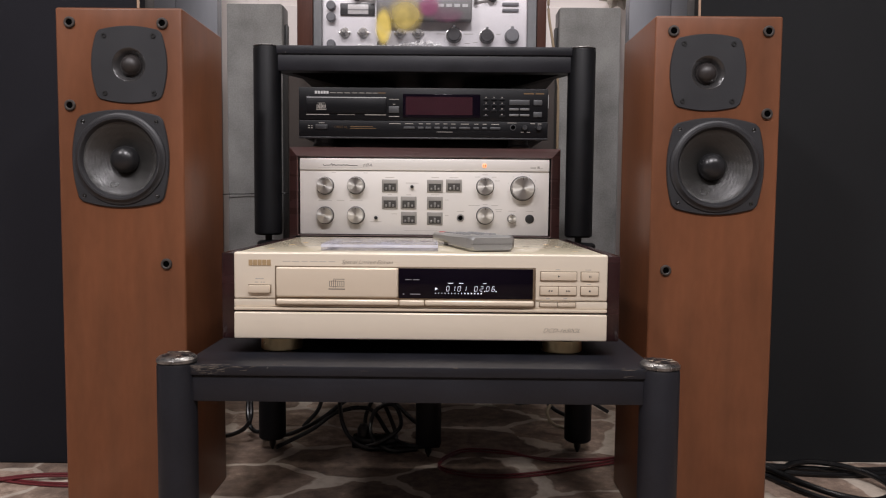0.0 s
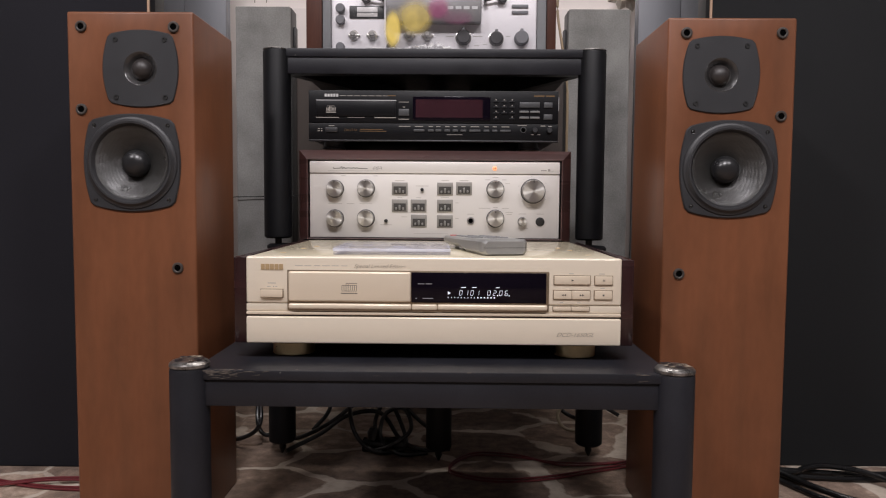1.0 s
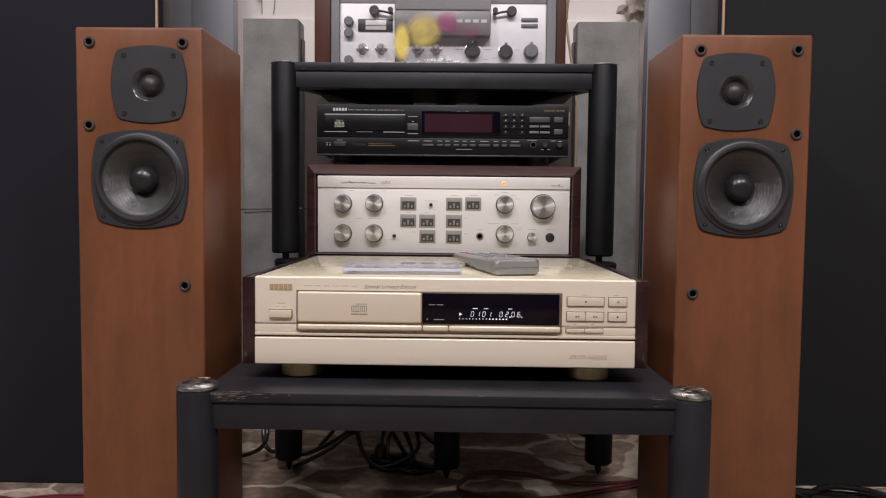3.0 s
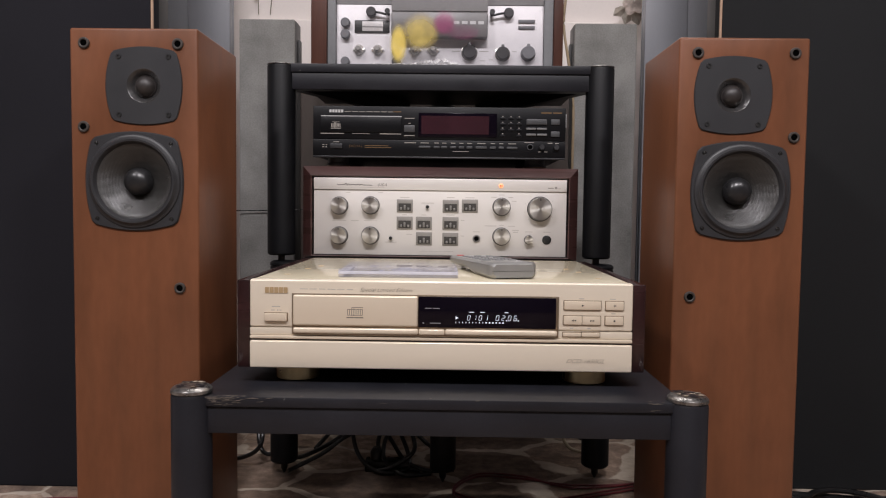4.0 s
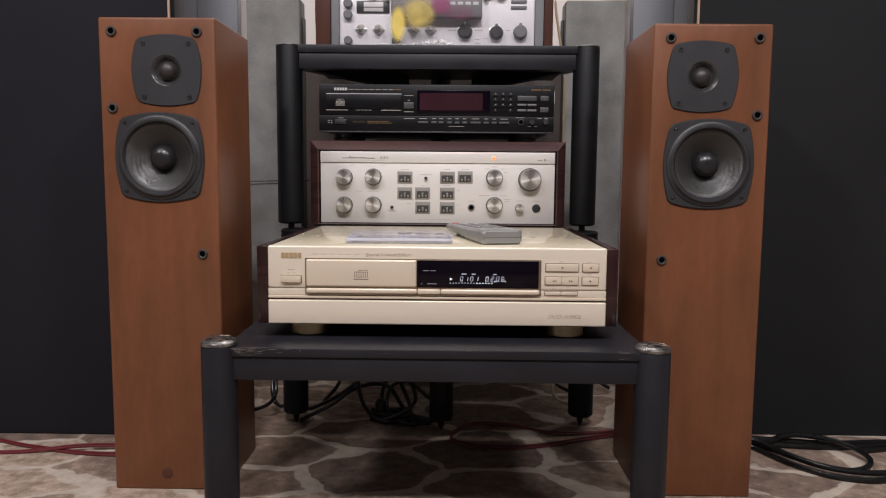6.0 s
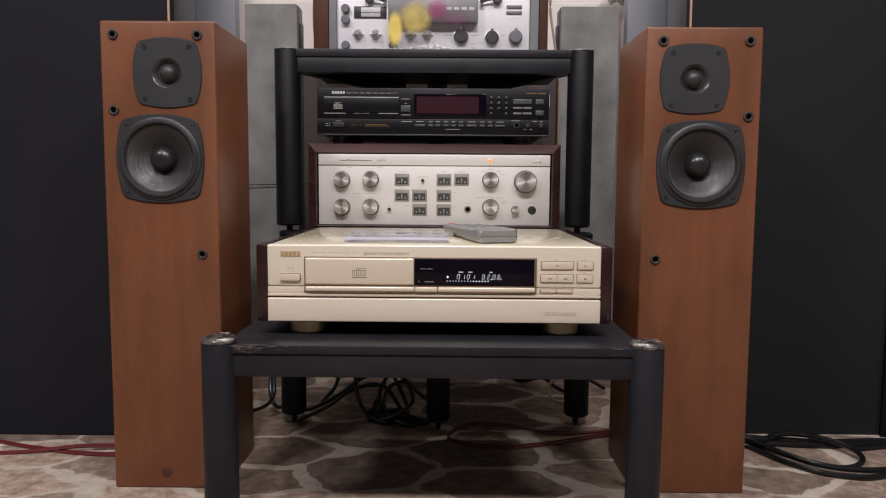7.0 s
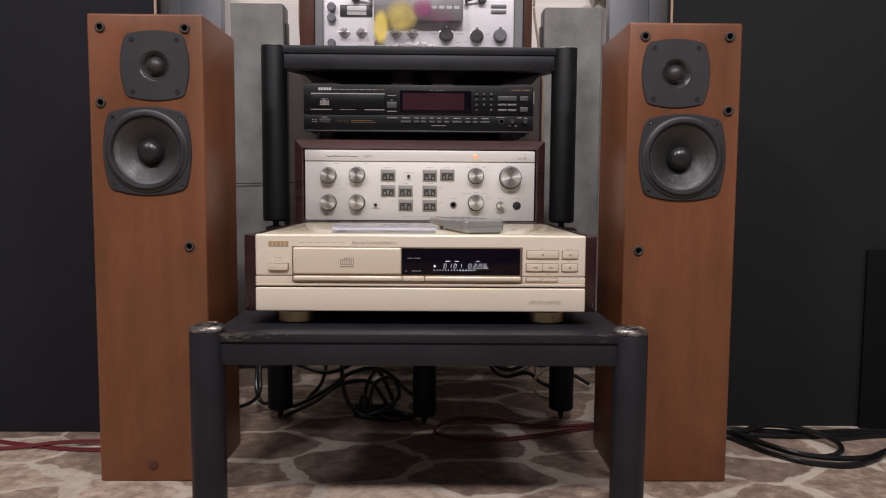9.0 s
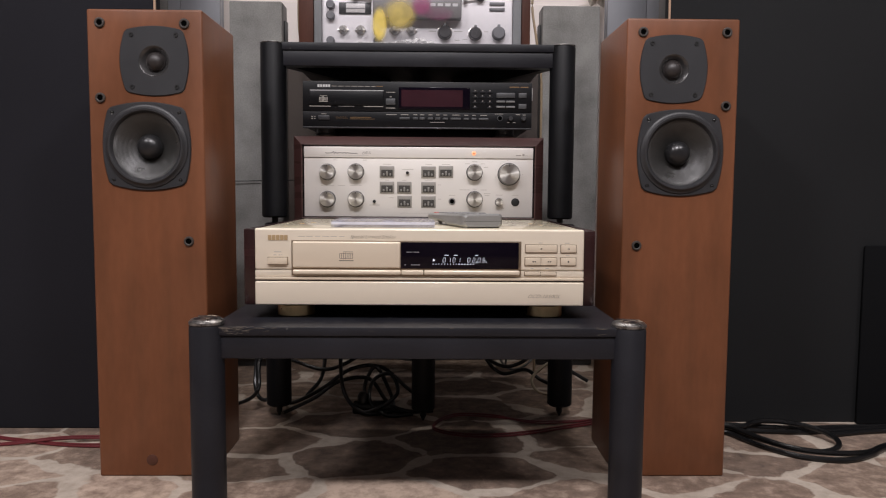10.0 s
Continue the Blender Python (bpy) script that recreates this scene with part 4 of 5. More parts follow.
    letters("Special Limited Edition", -0.0915, -0.0002, z(0.3785), 0.0062, 0.0590, 0.45, TEXT_DARK, ob)
    letters("DCD-1650GL", 0.1430, -0.0012, z(0.3005), 0.0066, 0.0425, 0.5, TEXT_DARK, ob)
    # feet
    for x in (-0.1710, 0.1710):
        for y in (0.044, 0.31):
            part("foot", lathe([(0, 0.0001), (0.0240, 0.0001), (0.0252, 0.0012), (0.0252, 0.0150), (0.0240, 0.0160), (0.0240, 0.0180), (0, 0.0180)], "z", 40, (x, y, 0)), BRASS, ob, "round brass-coloured foot")
    # screw covers on the top
    for x, y in ((-0.182, 0.155), (-0.173, 0.205), (-0.19, 0.07), (0.182, 0.155), (0.173, 0.205), (0.19, 0.065)):
        part("screw_cover", box(x - 0.0035, x + 0.0035, y - 0.0025, y + 0.0025, z(0.3903), z(0.3909), 0.0003), BADGE_GOLD, ob)
    return ob


disc_player()


def jewel_case():
    ob = thing("jewel_case", (-0.053, 0.102, 0.3908), "clear plastic disc case lying on the champagne player", "disc case", rz=1.5)
    W, D = 0.071, 0.0615
    part("lower_tray", box(-W, W, -D, D, 0.0, 0.0036, 0.0006), CASE_CLEAR, ob)
    part("lid", box(-W, W, -D, D, 0.0076, 0.0096, 0.0006), CASE_CLEAR, ob)
    part("front_edge", box(-W, W, -D, -D + 0.0022, 0.0038, 0.0074, 0.0003), CASE_EDGE, ob)
    for s in (-1, 1):
        a, b = sorted((s * W, s * (W - 0.0022)))
        part("side_edge", box(a, b, -D + 0.0024, D, 0.0038, 0.0074, 0.0003), CASE_EDGE, ob)
    part("spine", box(-W + 0.0024, -W + 0.012, -D + 0.003, D - 0.001, 0.0037, 0.0072, 0.0004), CASE_EDGE, ob, "ribbed clear spine")
    part("hub", lathe([(0.018, 0.0037), (0.017, 0.0052), (0.009, 0.0055), (0.008, 0.0072), (0, 0.0072)], "z", 28, (0.006, 0.0, 0)), CASE_EDGE, ob)
    for x, y, w, d in ((0.004, 0.030, 0.020, 0.022), (0.030, 0.026, 0.020, 0.026), (0.054, 0.024, 0.012, 0.022), (-0.036, 0.028, 0.012, 0.030), (-0.018, 0.030, 0.006, 0.028)):
        part("inlay_print", box(x - w / 2, x + w / 2, y - d / 2, y + d / 2, 0.0066, 0.0070, 0), CASE_INLAY if x > -0.01 else CASE_EDGE, ob, smooth=False)
    part("booklet_clip", box(-0.024, -0.018, -0.05, -0.042, 0.0055, 0.0075, 0.0005), CASE_EDGE, ob)


jewel_case()


def remote_control():
    """Origin at the middle of its near end; it runs back along local y."""
    ob = thing("remote_control", (0.086, 0.042, 0.3908), "silver-grey plastic remote control lying slantwise on the champagne player", "remote control", rz=14)
    W, L = 0.0292, 0.205
    bm = bmesh.new()
    rows = []
    for t in (0.0, 0.012, 0.03, 0.10, 0.25, 0.42, 0.55, 0.8, 0.97, 0.99, 1.0):
        y = t * L
        k = 1.0 if 0.03 <= t <= 0.97 else 0.93 if t in (0.012, 0.99) else 0.86
        lo = 0.0 if t < 0.42 else 0.0042 * min(1, (t - 0.42) / 0.13)
        hi = 0.0195 - 0.0040 * t
        if t > 0.9 and k < 1:
            hi -= (1 - k) * 0.02
        if t < 0.02:
            hi -= (1 - k) * 0.016
            lo += (1 - k) * 0.012
        w = W * k
        ring = [(-w + 0.004, lo), (-w, lo + 0.004), (-w, hi - 0.0030), (-w + 0.0030, hi), (w - 0.0030, hi), (w, hi - 0.0030), (w, lo + 0.004), (w - 0.004, lo)]
        rows.append([bm.verts.new((x, y, z)) for x, z in ring])
    for a, b in zip(rows, rows[1:]):
        for i in range(8):
            bm.faces.new((a[i], a[(i + 1) % 8], b[(i + 1) % 8], b[i]))
    bm.faces.new(rows[0][::-1])
    bm.faces.new(rows[-1])
    part("case", bm, PLASTIC_SILVER, ob)
    part("seam", box(-0.027, 0.027, -0.0002, 0.002, 0.0092, 0.0096, 0), DARK_METAL, ob, smooth=False)
    for j in range(7):
        for i in range(3):
            x, y = -0.017 + 0.017 * i, 0.058 + 0.0165 * j
            part("key", box(x - 0.0048, x + 0.0048, y - 0.003, y + 0.003, 0.0195 - 0.0040 * y / L - 0.0008, 0.0195 - 0.0040 * y / L + 0.0014, 0.0008), PLASTIC_LIGHT, ob)
    part("power_key", box(-0.022, -0.012, 0.184, 0.191, 0.0148, 0.0170, 0.0008), RED_KEY, ob, "red power key")
    for x in (-0.013, 0.013):
        part("rear_foot", box(x - 0.003, x + 0.003, 0.180, 0.186, 0.0, 0.0050, 0.0006), PLASTIC_SILVER, ob)


remote_control()

# ---- amplifier on the rack ----


def knob(parent, x, z, r, y, length):
    k = part("knob", lathe([(r * 1.04, y + 0.001), (r * 1.04, y - 0.002), (r, y - 0.003), (r, y - length + 0.002), (r * 0.97, y - length), (0, y - length)], "y", 48, (x, 0, z)), KNOB_RIM, parent, "turned metal knob")
    part("base_ring", lathe([(r * 1.10, y + 0.001), (r * 1.10, y - 0.0012), (r * 1.02, y - 0.0016)], "y", 48, (x, 0, z)), DARK_METAL, k, "dark base ring")
    part("knob_face", lathe([(r * 0.96, y - length - 0.0002), (r * 0.945, y - length - 0.0005), (r * 0.04, y - length - 0.0005), (0, y - length - 0.0005)], "y", 48, (x, 0, z)), KNOB_FACE, k, "brushed knob face")
    part("index_mark", box(x - 0.0006, x + 0.0006, y - length - 0.0008, y - length + 0.002, z + r * 0.72, z + r * 0.95, 0), PRINT_DARK, k, smooth=False)
    return k


def spun_material():
    m = bpy.data.materials.new("spun_aluminium")
    m.use_nodes = True
    b = m.node_tree.nodes["Principled BSDF"]
    b.inputs["Base Color"].default_value = (0.74, 0.72, 0.68, 1)
    b.inputs["Metallic"].default_value, b.inputs["Roughness"].default_value = 0.95, 0.32
    b.inputs["Anisotropic"].default_value = 0.85
    tg = m.node_tree.nodes.new("ShaderNodeTangent")
    tg.direction_type, tg.axis = "RADIAL", "Y"
    m.node_tree.links.new(tg.outputs["Tangent"], b.inputs["Tangent"])
    return m


KNOB_FACE = spun_material()


def lever_switch(parent, x, z):
    sw = part("selector_switch", box(x - 0.0138, x + 0.0138, -0.0016, 0.001, z - 0.0112, z + 0.0112, 0.0007), SWITCH_FRAME, parent, "grey-bezelled lever switch")
    part("slot", box(x - 0.0108, x + 0.0108, -0.0020, -0.0012, z - 0.0088, z + 0.0040, 0), SWITCH_SLOT, sw, smooth=False)
    for k in (-1, 0, 1):
        part("lever", box(x + k * 0.0062 - 0.0017, x + k * 0.0062 + 0.0017, -0.0048, -0.0016, z - 0.0072, z - 0.0030 + 0.0042 * (k == 0), 0.0008), SWITCH_LEVER, sw)


def amplifier():
    cx = -0.0095
    ob = thing("amplifier", (cx, 0.432, 0.3720), "silver-faced amplifier in a dark walnut case on the rack", "amplifier")
    B = 0.372
    z = lambda v: v - B
    W, P = 0.2385, 0.2175
    # mitred case with bevelled front lip
    bm = bmesh.new()
    outer = [(-W, z(0.3850)), (W, z(0.3850)), (W, z(0.5450)), (-W, z(0.5450))]
    inner = [(-P - 0.003, z(0.3915)), (P + 0.003, z(0.3915)), (P + 0.003, z(0.5270)), (-P - 0.003, z(0.5270))]
    lip = [(-P - 0.0045, z(0.3900)), (P + 0.0045, z(0.3900)), (P + 0.0045, z(0.5285)), (-P - 0.0045, z(0.5285))]
    rings = [(outer, 0.34), (outer, 0.012), (lip, -0.0045), (inner, -0.0030), (inner, 0.03)]
    vs = [[bm.verts.new((x, y, zz)) for x, zz in r] for r, y in rings]
    for a, b in zip(vs, vs[1:]):
        for i in range(4):
            bm.faces.new((a[i], a[(i + 1) % 4], b[(i + 1) % 4], b[i]))
    bm.faces.new(vs[0])
    part("wooden_case", bm, WALNUT, ob, "dark reddish walnut case")
    part("fascia", box(-P, P, 0.0, 0.012, z(0.3930), z(0.5042), 0.0008), SILVER, ob)
    part("header_strip", box(-P, P, -0.0025, 0.012, z(0.5046), z(0.5250), 0.0010), SILVER, ob)
    part("fascia_base", box(-P, P, 0.001, 0.012, z(0.3905), z(0.3928), 0), DARK_METAL, ob, smooth=False)
    o = -cx
    for x, zz in ((-0.183, 0.477), (-0.129, 0.478), (-0.183, 0.4255), (-0.129, 0.426), (0.0965, 0.478), (0.097, 0.427)):
        knob(ob, x + o, z(zz), 0.0142, 0.0, 0.012)
    knob(ob, 0.162 + o, z(0.475), 0.0196, 0.0, 0.014)
    knob(ob, 0.144 + o, z(0.422), 0.0072, 0.0, 0.010)
    for x, zz in ((-0.070, 0.478), (0.009, 0.478), (0.042, 0.479), (-0.070, 0.4485), (-0.037, 0.4485), (0.009, 0.4485), (-0.0365, 0.422), (0.009, 0.4215)):
        lever_switch(ob, x + o, z(zz))
    part("speaker_port", lathe([(0.0078, 0.001), (0.0078, -0.0012), (0.0070, -0.0016), (0, -0.0010)], "y", 28, (0.175 + o, 0, z(0.422))), DARK_METAL, ob, "dark round cap")
    jack = part("headphone_jack", lathe([(0.0064, 0.001), (0.0064, -0.0018), (0.0056, -0.0024), (0.0042, -0.0024), (0.0036, -0.0008)], "y", 28, (0.054 + o, 0, z(0.423))), KNOB_RIM, ob, "ringed metal headphone jack")
    part("jack_hole", lathe([(0.0041, -0.00235), (0.0026, -0.0022), (0, -0.0022)], "y", 24, (0.054 + o, 0, z(0.423))), HOLE, jack)
    for x, zz in ((-0.031, 0.4765), (-0.094, 0.422)):
        part("push_pin", lathe([(0.0030, 0.001), (0.0030, -0.005), (0.0024, -0.006), (0, -0.006)], "y", 16, (x + o, 0, z(zz))), DARK_METAL, ob)
    part("pilot_lamp", lathe([(0.0040, -0.002), (0.0040, -0.0034), (0.0028, -0.0042), (0, -0.0044)], "y", 20, (0.095 + o, 0, z(0.514))), LAMP_AMBER, ob, "glowing amber pilot lamp")
    # signature, as a plain running stroke
    wave = [(0.0, 0.0010), (0.0015, -0.0006), (0.006, -0.0004), (0.0125, 0.0000), (0.0150, 0.0026), (0.0165, -0.0012), (0.0190, 0.0012), (0.0215, -0.0008), (0.0260, 0.0004), (0.0330, -0.0004),
            (0.0360, 0.0010), (0.0385, -0.0010), (0.0410, 0.0008), (0.0450, -0.0004), (0.0600, -0.0006)]
    part("signature_mark", tube([(-0.186 + o + a, -0.0026, z(0.5132) + b) for a, b in wave], 0.00055, 5, per=4), PRINT_DARK, ob, "dark handwritten stroke")
    part("signature_line", bars([(-0.150 + o, z(0.5086), 0.090, 0.00035)], -0.0025, 0.0001), PRINT_GREY, ob, smooth=False)
    for dx in (-0.0013, 0.0013):
        part("lamp_figure", bars([(0.095 + dx + o, z(0.514), 0.0013, 0.0026)], -0.0044, 0.0002), RED_KEY, ob, "small red figure on the pilot lamp", smooth=False)
    letters("68A", -0.1165 + o, -0.0026, z(0.5110), 0.0080, 0.0155, 0.3, PRINT_DARK, ob)
    part("series_mark", bars([(0.180 + o, z(0.5108), 0.010, 0.0018), (0.189 + o, z(0.5115), 0.004, 0.0040), (0.194 + o, z(0.5102), 0.006, 0.0006)], -0.0025, 0.0001), PRINT_GREY, ob, smooth=False)
    rows = []
    for x, zz, w in ((-0.183, 0.4515, 0.024), (-0.156, 0.4515, 0.013), (-0.129, 0.4515, 0.022), (-0.070, 0.4925, 0.016), (-0.031, 0.4830, 0.022), (0.009, 0.4930, 0.013), (0.042, 0.4930, 0.015), (-0.070, 0.4625, 0.008),
                     (-0.037, 0.4625, 0.008), (0.009, 0.4630, 0.015), (-0.062, 0.4290, 0.010), (0.030, 0.4540, 0.006), (0.030, 0.4270, 0.006), (0.054, 0.4345, 0.012), (0.0965, 0.4985, 0.010), (0.083, 0.4945, 0.009), (0.112, 0.4945, 0.008),
                     (0.118, 0.4880, 0.008), (0.097, 0.4465, 0.008), (0.078, 0.4450, 0.020), (0.114, 0.4450, 0.012), (0.121, 0.4380, 0.012), (0.121, 0.4345, 0.009), (0.144, 0.4355, 0.013), (0.175, 0.4355, 0.012), (-0.094, 0.4150, 0.020),
                     (0.151, 0.4100, 0.006), (0.160, 0.4475, 0.018), (-0.015, 0.4000, 0.060), (-0.156, 0.5075, 0.085), (-0.168, 0.5000, 0.008), (-0.112, 0.5000, 0.008)):
        rows.append((x + o, z(zz), w, 0.0009 if w < 0.05 else 0.0005))
    for k in range(9):
        a = radians(-20 + 32 * k - 5)
        rows.append((0.162 + o + 0.0262 * math.sin(a - 1.9), z(0.475) + 0.0262 * math.cos(a - 1.9), 0.0010, 0.0010))
    part("fine_print", bars([r for r in rows if r[1] < z(0.504)], 0.0, 0.0001), PRINT_FAINT, ob, "fine grey printing", smooth=False)
    for x in (-0.19, 0.19):
        for y in (0.03, 0.29):
            part("foot", lathe([(0, 0.0), (0.016, 0.0), (0.018, 0.002), (0.018, 0.0135), (0, 0.0135)], "z", 24, (x, y, 0)), DARK_METAL, ob)


amplifier()

# ---- black disc player on the amplifier ----


def black_player():
    cx = -0.0125
    ob = thing("disc_player", (cx, 0.436, 0.5452), "black disc player with a dark red display standing on the amplifier", "disc player")
    B = 0.5452
    z = lambda v: v - B
    o = -cx
    W = 0.217
    part("body", box(-W + 0.002, W - 0.002, 0.012, 0.29, z(0.5625), z(0.6475), 0.0015), PLAYER_BLACK, ob)
    part("upper_fascia", box(-W, W, 0.0, 0.0118, z(0.5918), z(0.6480), 0.0012), PLAYER_BLACK, ob)
    part("lower_fascia", box(-W, W, -0.0012, 0.0118, z(0.5628), z(0.5910), 0.0012), PLAYER_BLACK, ob)
    part("lip", box(-W, W, -0.0018, 0.0118, z(0.5600), z(0.5626), 0.0008), BUTTON_BLACK, ob)
    tray = part("disc_tray", box(-0.216 + o, -0.0775 + o, -0.0022, 0.0, z(0.6035), z(0.6295), 0.0008), PLAYER_BLACK, ob, "black disc tray door")
    part("tray_line", bars([(-0.1465 + o, z(0.6308), 0.139, 0.0013)], 0.0, 0.0003), PRINT_WHITE, ob, "pale pinstripe", smooth=False)
    part("tray_dash", bars([(-0.1965 + o, z(0.6010), 0.040, 0.0013), (-0.147 + o, z(0.6010), 0.030, 0.0006), (-0.096 + o, z(0.6010), 0.037, 0.0013)], 0.0, 0.0003), PRINT_GREY, ob, smooth=False)
    for x, zz, w, h in [(-0.1972 + 0.0024 * k, 0.6152, 0.0014, 0.0050 + 0.0036 * (k in (2, 3))) for k in range(7)] + [(-0.190, 0.6204, 0.0130, 0.0007), (-0.190, 0.6118, 0.0172, 0.0007), (-0.190, 0.6096, 0.0172, 0.0013)]:
        part("disc_mark", bars([(x + o, z(zz), w, h)], -0.0022, 0.0002), PRINT_GREY, tray, smooth=False)
    # maker's name as bars
    part("badge", bars([(-0.1995 + 0.0050 * i + o, z(0.6392), 0.0038, 0.0048) for i in range(5)], 0.0, 0.0003), PRINT_WHITE, ob, "white printed maker's mark", smooth=False)
    part("small_print", bars([(-0.170 + 0.0125 * i + o, z(0.6385), 0.0105, 0.0010) for i in range(7)], 0.0, 0.0002), PRINT_GREY, ob, smooth=False)
    for x, zz, w, h, yy in ((-0.120, 0.5805, 0.040, 0.0010, -0.0012), (-0.117, 0.5775, 0.046, 0.0010, -0.0012), (0.171, 0.6395, 0.018, 0.0020, 0.0), (0.190, 0.6395, 0.015, 0.0020, 0.0), (-0.085, 0.6388, 0.014, 0.0014, 0.0)):
        part("gold_print", bars([(x + o, z(zz), w, h)], yy, 0.0002), PRINT_GOLD, ob, "dull gold printing", smooth=False)
    letters("DIGITAL", -0.1665 + o, -0.0014, z(0.5775), 0.0058, 0.0225, 0.0, PRINT_GOLD, ob)
    win = part("display_window", box(-0.048 + o, 0.0865 + o, -0.0016, 0.0, z(0.5965), z(0.6375), 0.0006), WINDOW_BLACK, ob, "dark display window")
    part("display_panel", box(-0.043 + o, 0.073 + o, -0.0020, -0.0015, z(0.6015), z(0.6325), 0), WINDOW_RED, win, "dull wine-red display", smooth=False)
    button("eject_key", -0.0725 + o, -0.0545 + o, z(0.6045), z(0.6160), 0, BUTTON_GREY, ob)
    part("eject_print", bars([(-0.0635 + o, z(0.6280), 0.017, 0.0010), (-0.0635 + o, z(0.6195), 0.004, 0.0012), (-0.0635 + o, z(0.5985), 0.018, 0.0012)], 0.0, 0.0002), PRINT_GREY, ob, smooth=False)
    for j in range(4):
        for i in range(3):
            if j == 3 and i == 1:
                continue
            x, zz = 0.0965 + 0.0140 * i, 0.6315 - 0.0098 * j
            k = button("number_key", x + o - 0.0045, x + o + 0.0045, z(zz) - 0.0040, z(zz) - 0.0005, 0, PLAYER_BLACK, ob, proud=0.0014)
            part("key_print", bars([(x + o, z(zz) + 0.0012, 0.0022, 0.0015)], 0.0, 0.0002), PRINT_GREY, ob, smooth=False)
    button("play_key", 0.137 + o, 0.172 + o, z(0.6195), z(0.6285), 0, BUTTON_GREY, ob)
    button("pause_key", 0.179 + o, 0.194 + o, z(0.6195), z(0.6285), 0, BUTTON_GREY, ob)
    for x in (0.137, 0.1555):
        button("skip_key", x + o, x + 0.0165 + o, z(0.6105), z(0.6140), 0, KEY_PALE, ob)
        button("search_key", x + o, x + 0.0165 + o, z(0.6005), z(0.6040), 0, KEY_PALE, ob)
    button("stop_key", 0.179 + o, 0.194 + o, z(0.5990), z(0.6080), 0, BUTTON_GREY, ob)
    button("power_key", -0.2000 + o, -0.1790 + o, z(0.5755), z(0.5835), -0.0012, BUTTON_BLACK, ob)
    part("power_print", bars([(-0.1895 + o, z(0.5865), 0.010, 0.0010), (-0.2115 + o, z(0.5815), 0.0035, 0.0012), (-0.2065 + o, z(0.5815), 0.0020, 0.0012), (-0.2115 + o, z(0.5778), 0.0035, 0.0012), (-0.2065 + o, z(0.5778), 0.0020, 0.0020)], -0.0012, 0.0002), PRINT_GREY, ob, smooth=False)
    for x, w in ((-0.037, 0.019), (-0.0165, 0.010), (-0.0035, 0.010), (0.0120, 0.010), (0.0260, 0.009), (0.0400, 0.010), (0.0600, 0.019), (0.0800, 0.010), (0.0945, 0.009), (0.1130, 0.018)):
        button("function_key", x - w / 2 + o, x + w / 2 + o, z(0.5772), z(0.5810), -0.0012, BUTTON_GREY, ob)
        part("key_print", bars([(x + o, z(0.5862), w * 0.75, 0.0012)], -0.0012, 0.0002), PRINT_GREY, ob, smooth=False)
    part("key_print", bars([(-0.062 + o, z(0.5862), 0.020, 0.0012), (0.025 + o, z(0.5722), 0.028, 0.0008), (0.142 + o, z(0.5888), 0.016, 0.0009), (0.178 + o, z(0.5880), 0.008, 0.0012), (0.190 + o, z(0.5875), 0.006, 0.0012), (0.160 + o, z(0.5730), 0.005, 0.0010), (0.171 + o, z(0.5730), 0.005, 0.0010)], -0.0012, 0.0002), PRINT_GREY, ob, smooth=False)
    part("headphone_jack", lathe([(0.0052, 0.0), (0.0052, -0.0026), (0.0032, -0.0028), (0.0030, -0.0014), (0, -0.0014)], "y", 22, (0.144 + o, 0, z(0.5810))), BUTTON_GREY, ob)
    part("jack_hole", lathe([(0.0040, -0.00285), (0, -0.00285)], "y", 20, (0.144 + o, 0, z(0.5810))), HOLE, ob)
    for x in (0.164, 0.189):
        part("level_knob", lathe([(0.0048, 0.0), (0.0046, -0.006), (0.0038, -0.007), (0, -0.007)], "y", 20, (x + o, 0, z(0.5805))), BUTTON_BLACK, ob)
    for x in (-0.180, 0.170):
        for y in (0.045, 0.25):
            part("foot", lathe([(0, 0.0), (0.0195, 0.0), (0.0205, 0.002), (0.0205, 0.006), (0.018, 0.008), (0.018, 0.0178), (0, 0.0178)], "z", 28, (x, y, 0)), BUTTON_BLACK, ob, "black round foot with a thin gilt ring")
            part("foot_ring", lathe([(0.0207, 0.0015), (0.0210, 0.0022), (0.0207, 0.0030)], "z", 28, (x, y, 0)), GOLD_LINE, ob)
    # torn white label end at the side
    part("label_tag", box(W + 0.0002, W + 0.0010, 0.001, 0.010, z(0.615), z(0.638), 0.0002), PRINT_WHITE, ob, "torn white label")


black_player()

# ---- tape recorder on the top shelf ----


def deck_knob(parent, x, z, r, kind):
    m = {"silver": KNOB_SIDE, "black": KNOB_BLACK, "grey": KNOB_GREY}[kind]
    if kind == "silver":
        k = part("control_knob", lathe([(r, 0.0), (r, -0.003), (r * 0.62, -0.005), (r * 0.55, -0.018), (r * 0.40, -0.020), (0, -0.020)], "y", 28, (x, 0, z)), m, parent, "stepped metal knob")
        part("pointer", box(x - r * 1.2, x + r * 1.2, -0.0045, -0.0005, z - 0.0018, z + 0.0018, 0.0006), m, k)
    else:
        k = part("control_knob", lathe([(r * 1.06, 0.0), (r * 1.06, -0.002), (r, -0.003), (r * 0.96, -0.012), (r * 0.85, -0.014), (0, -0.014)], "y", 32, (x, 0, z)), m, parent, "round " + kind + " selector knob")
        part("pointer", box(x - 0.0028, x + 0.0028, -0.0135, -0.001, z, z + r * 1.25, 0.0010), m, k)
        if kind == "black":
            part("knob_ring", lathe([(r * 1.14, 0.0), (r * 1.14, -0.0016), (r * 1.05, -0.0020)], "y", 32, (x, 0, z)), KNOB_SIDE, k, "bright metal ring")
    return k


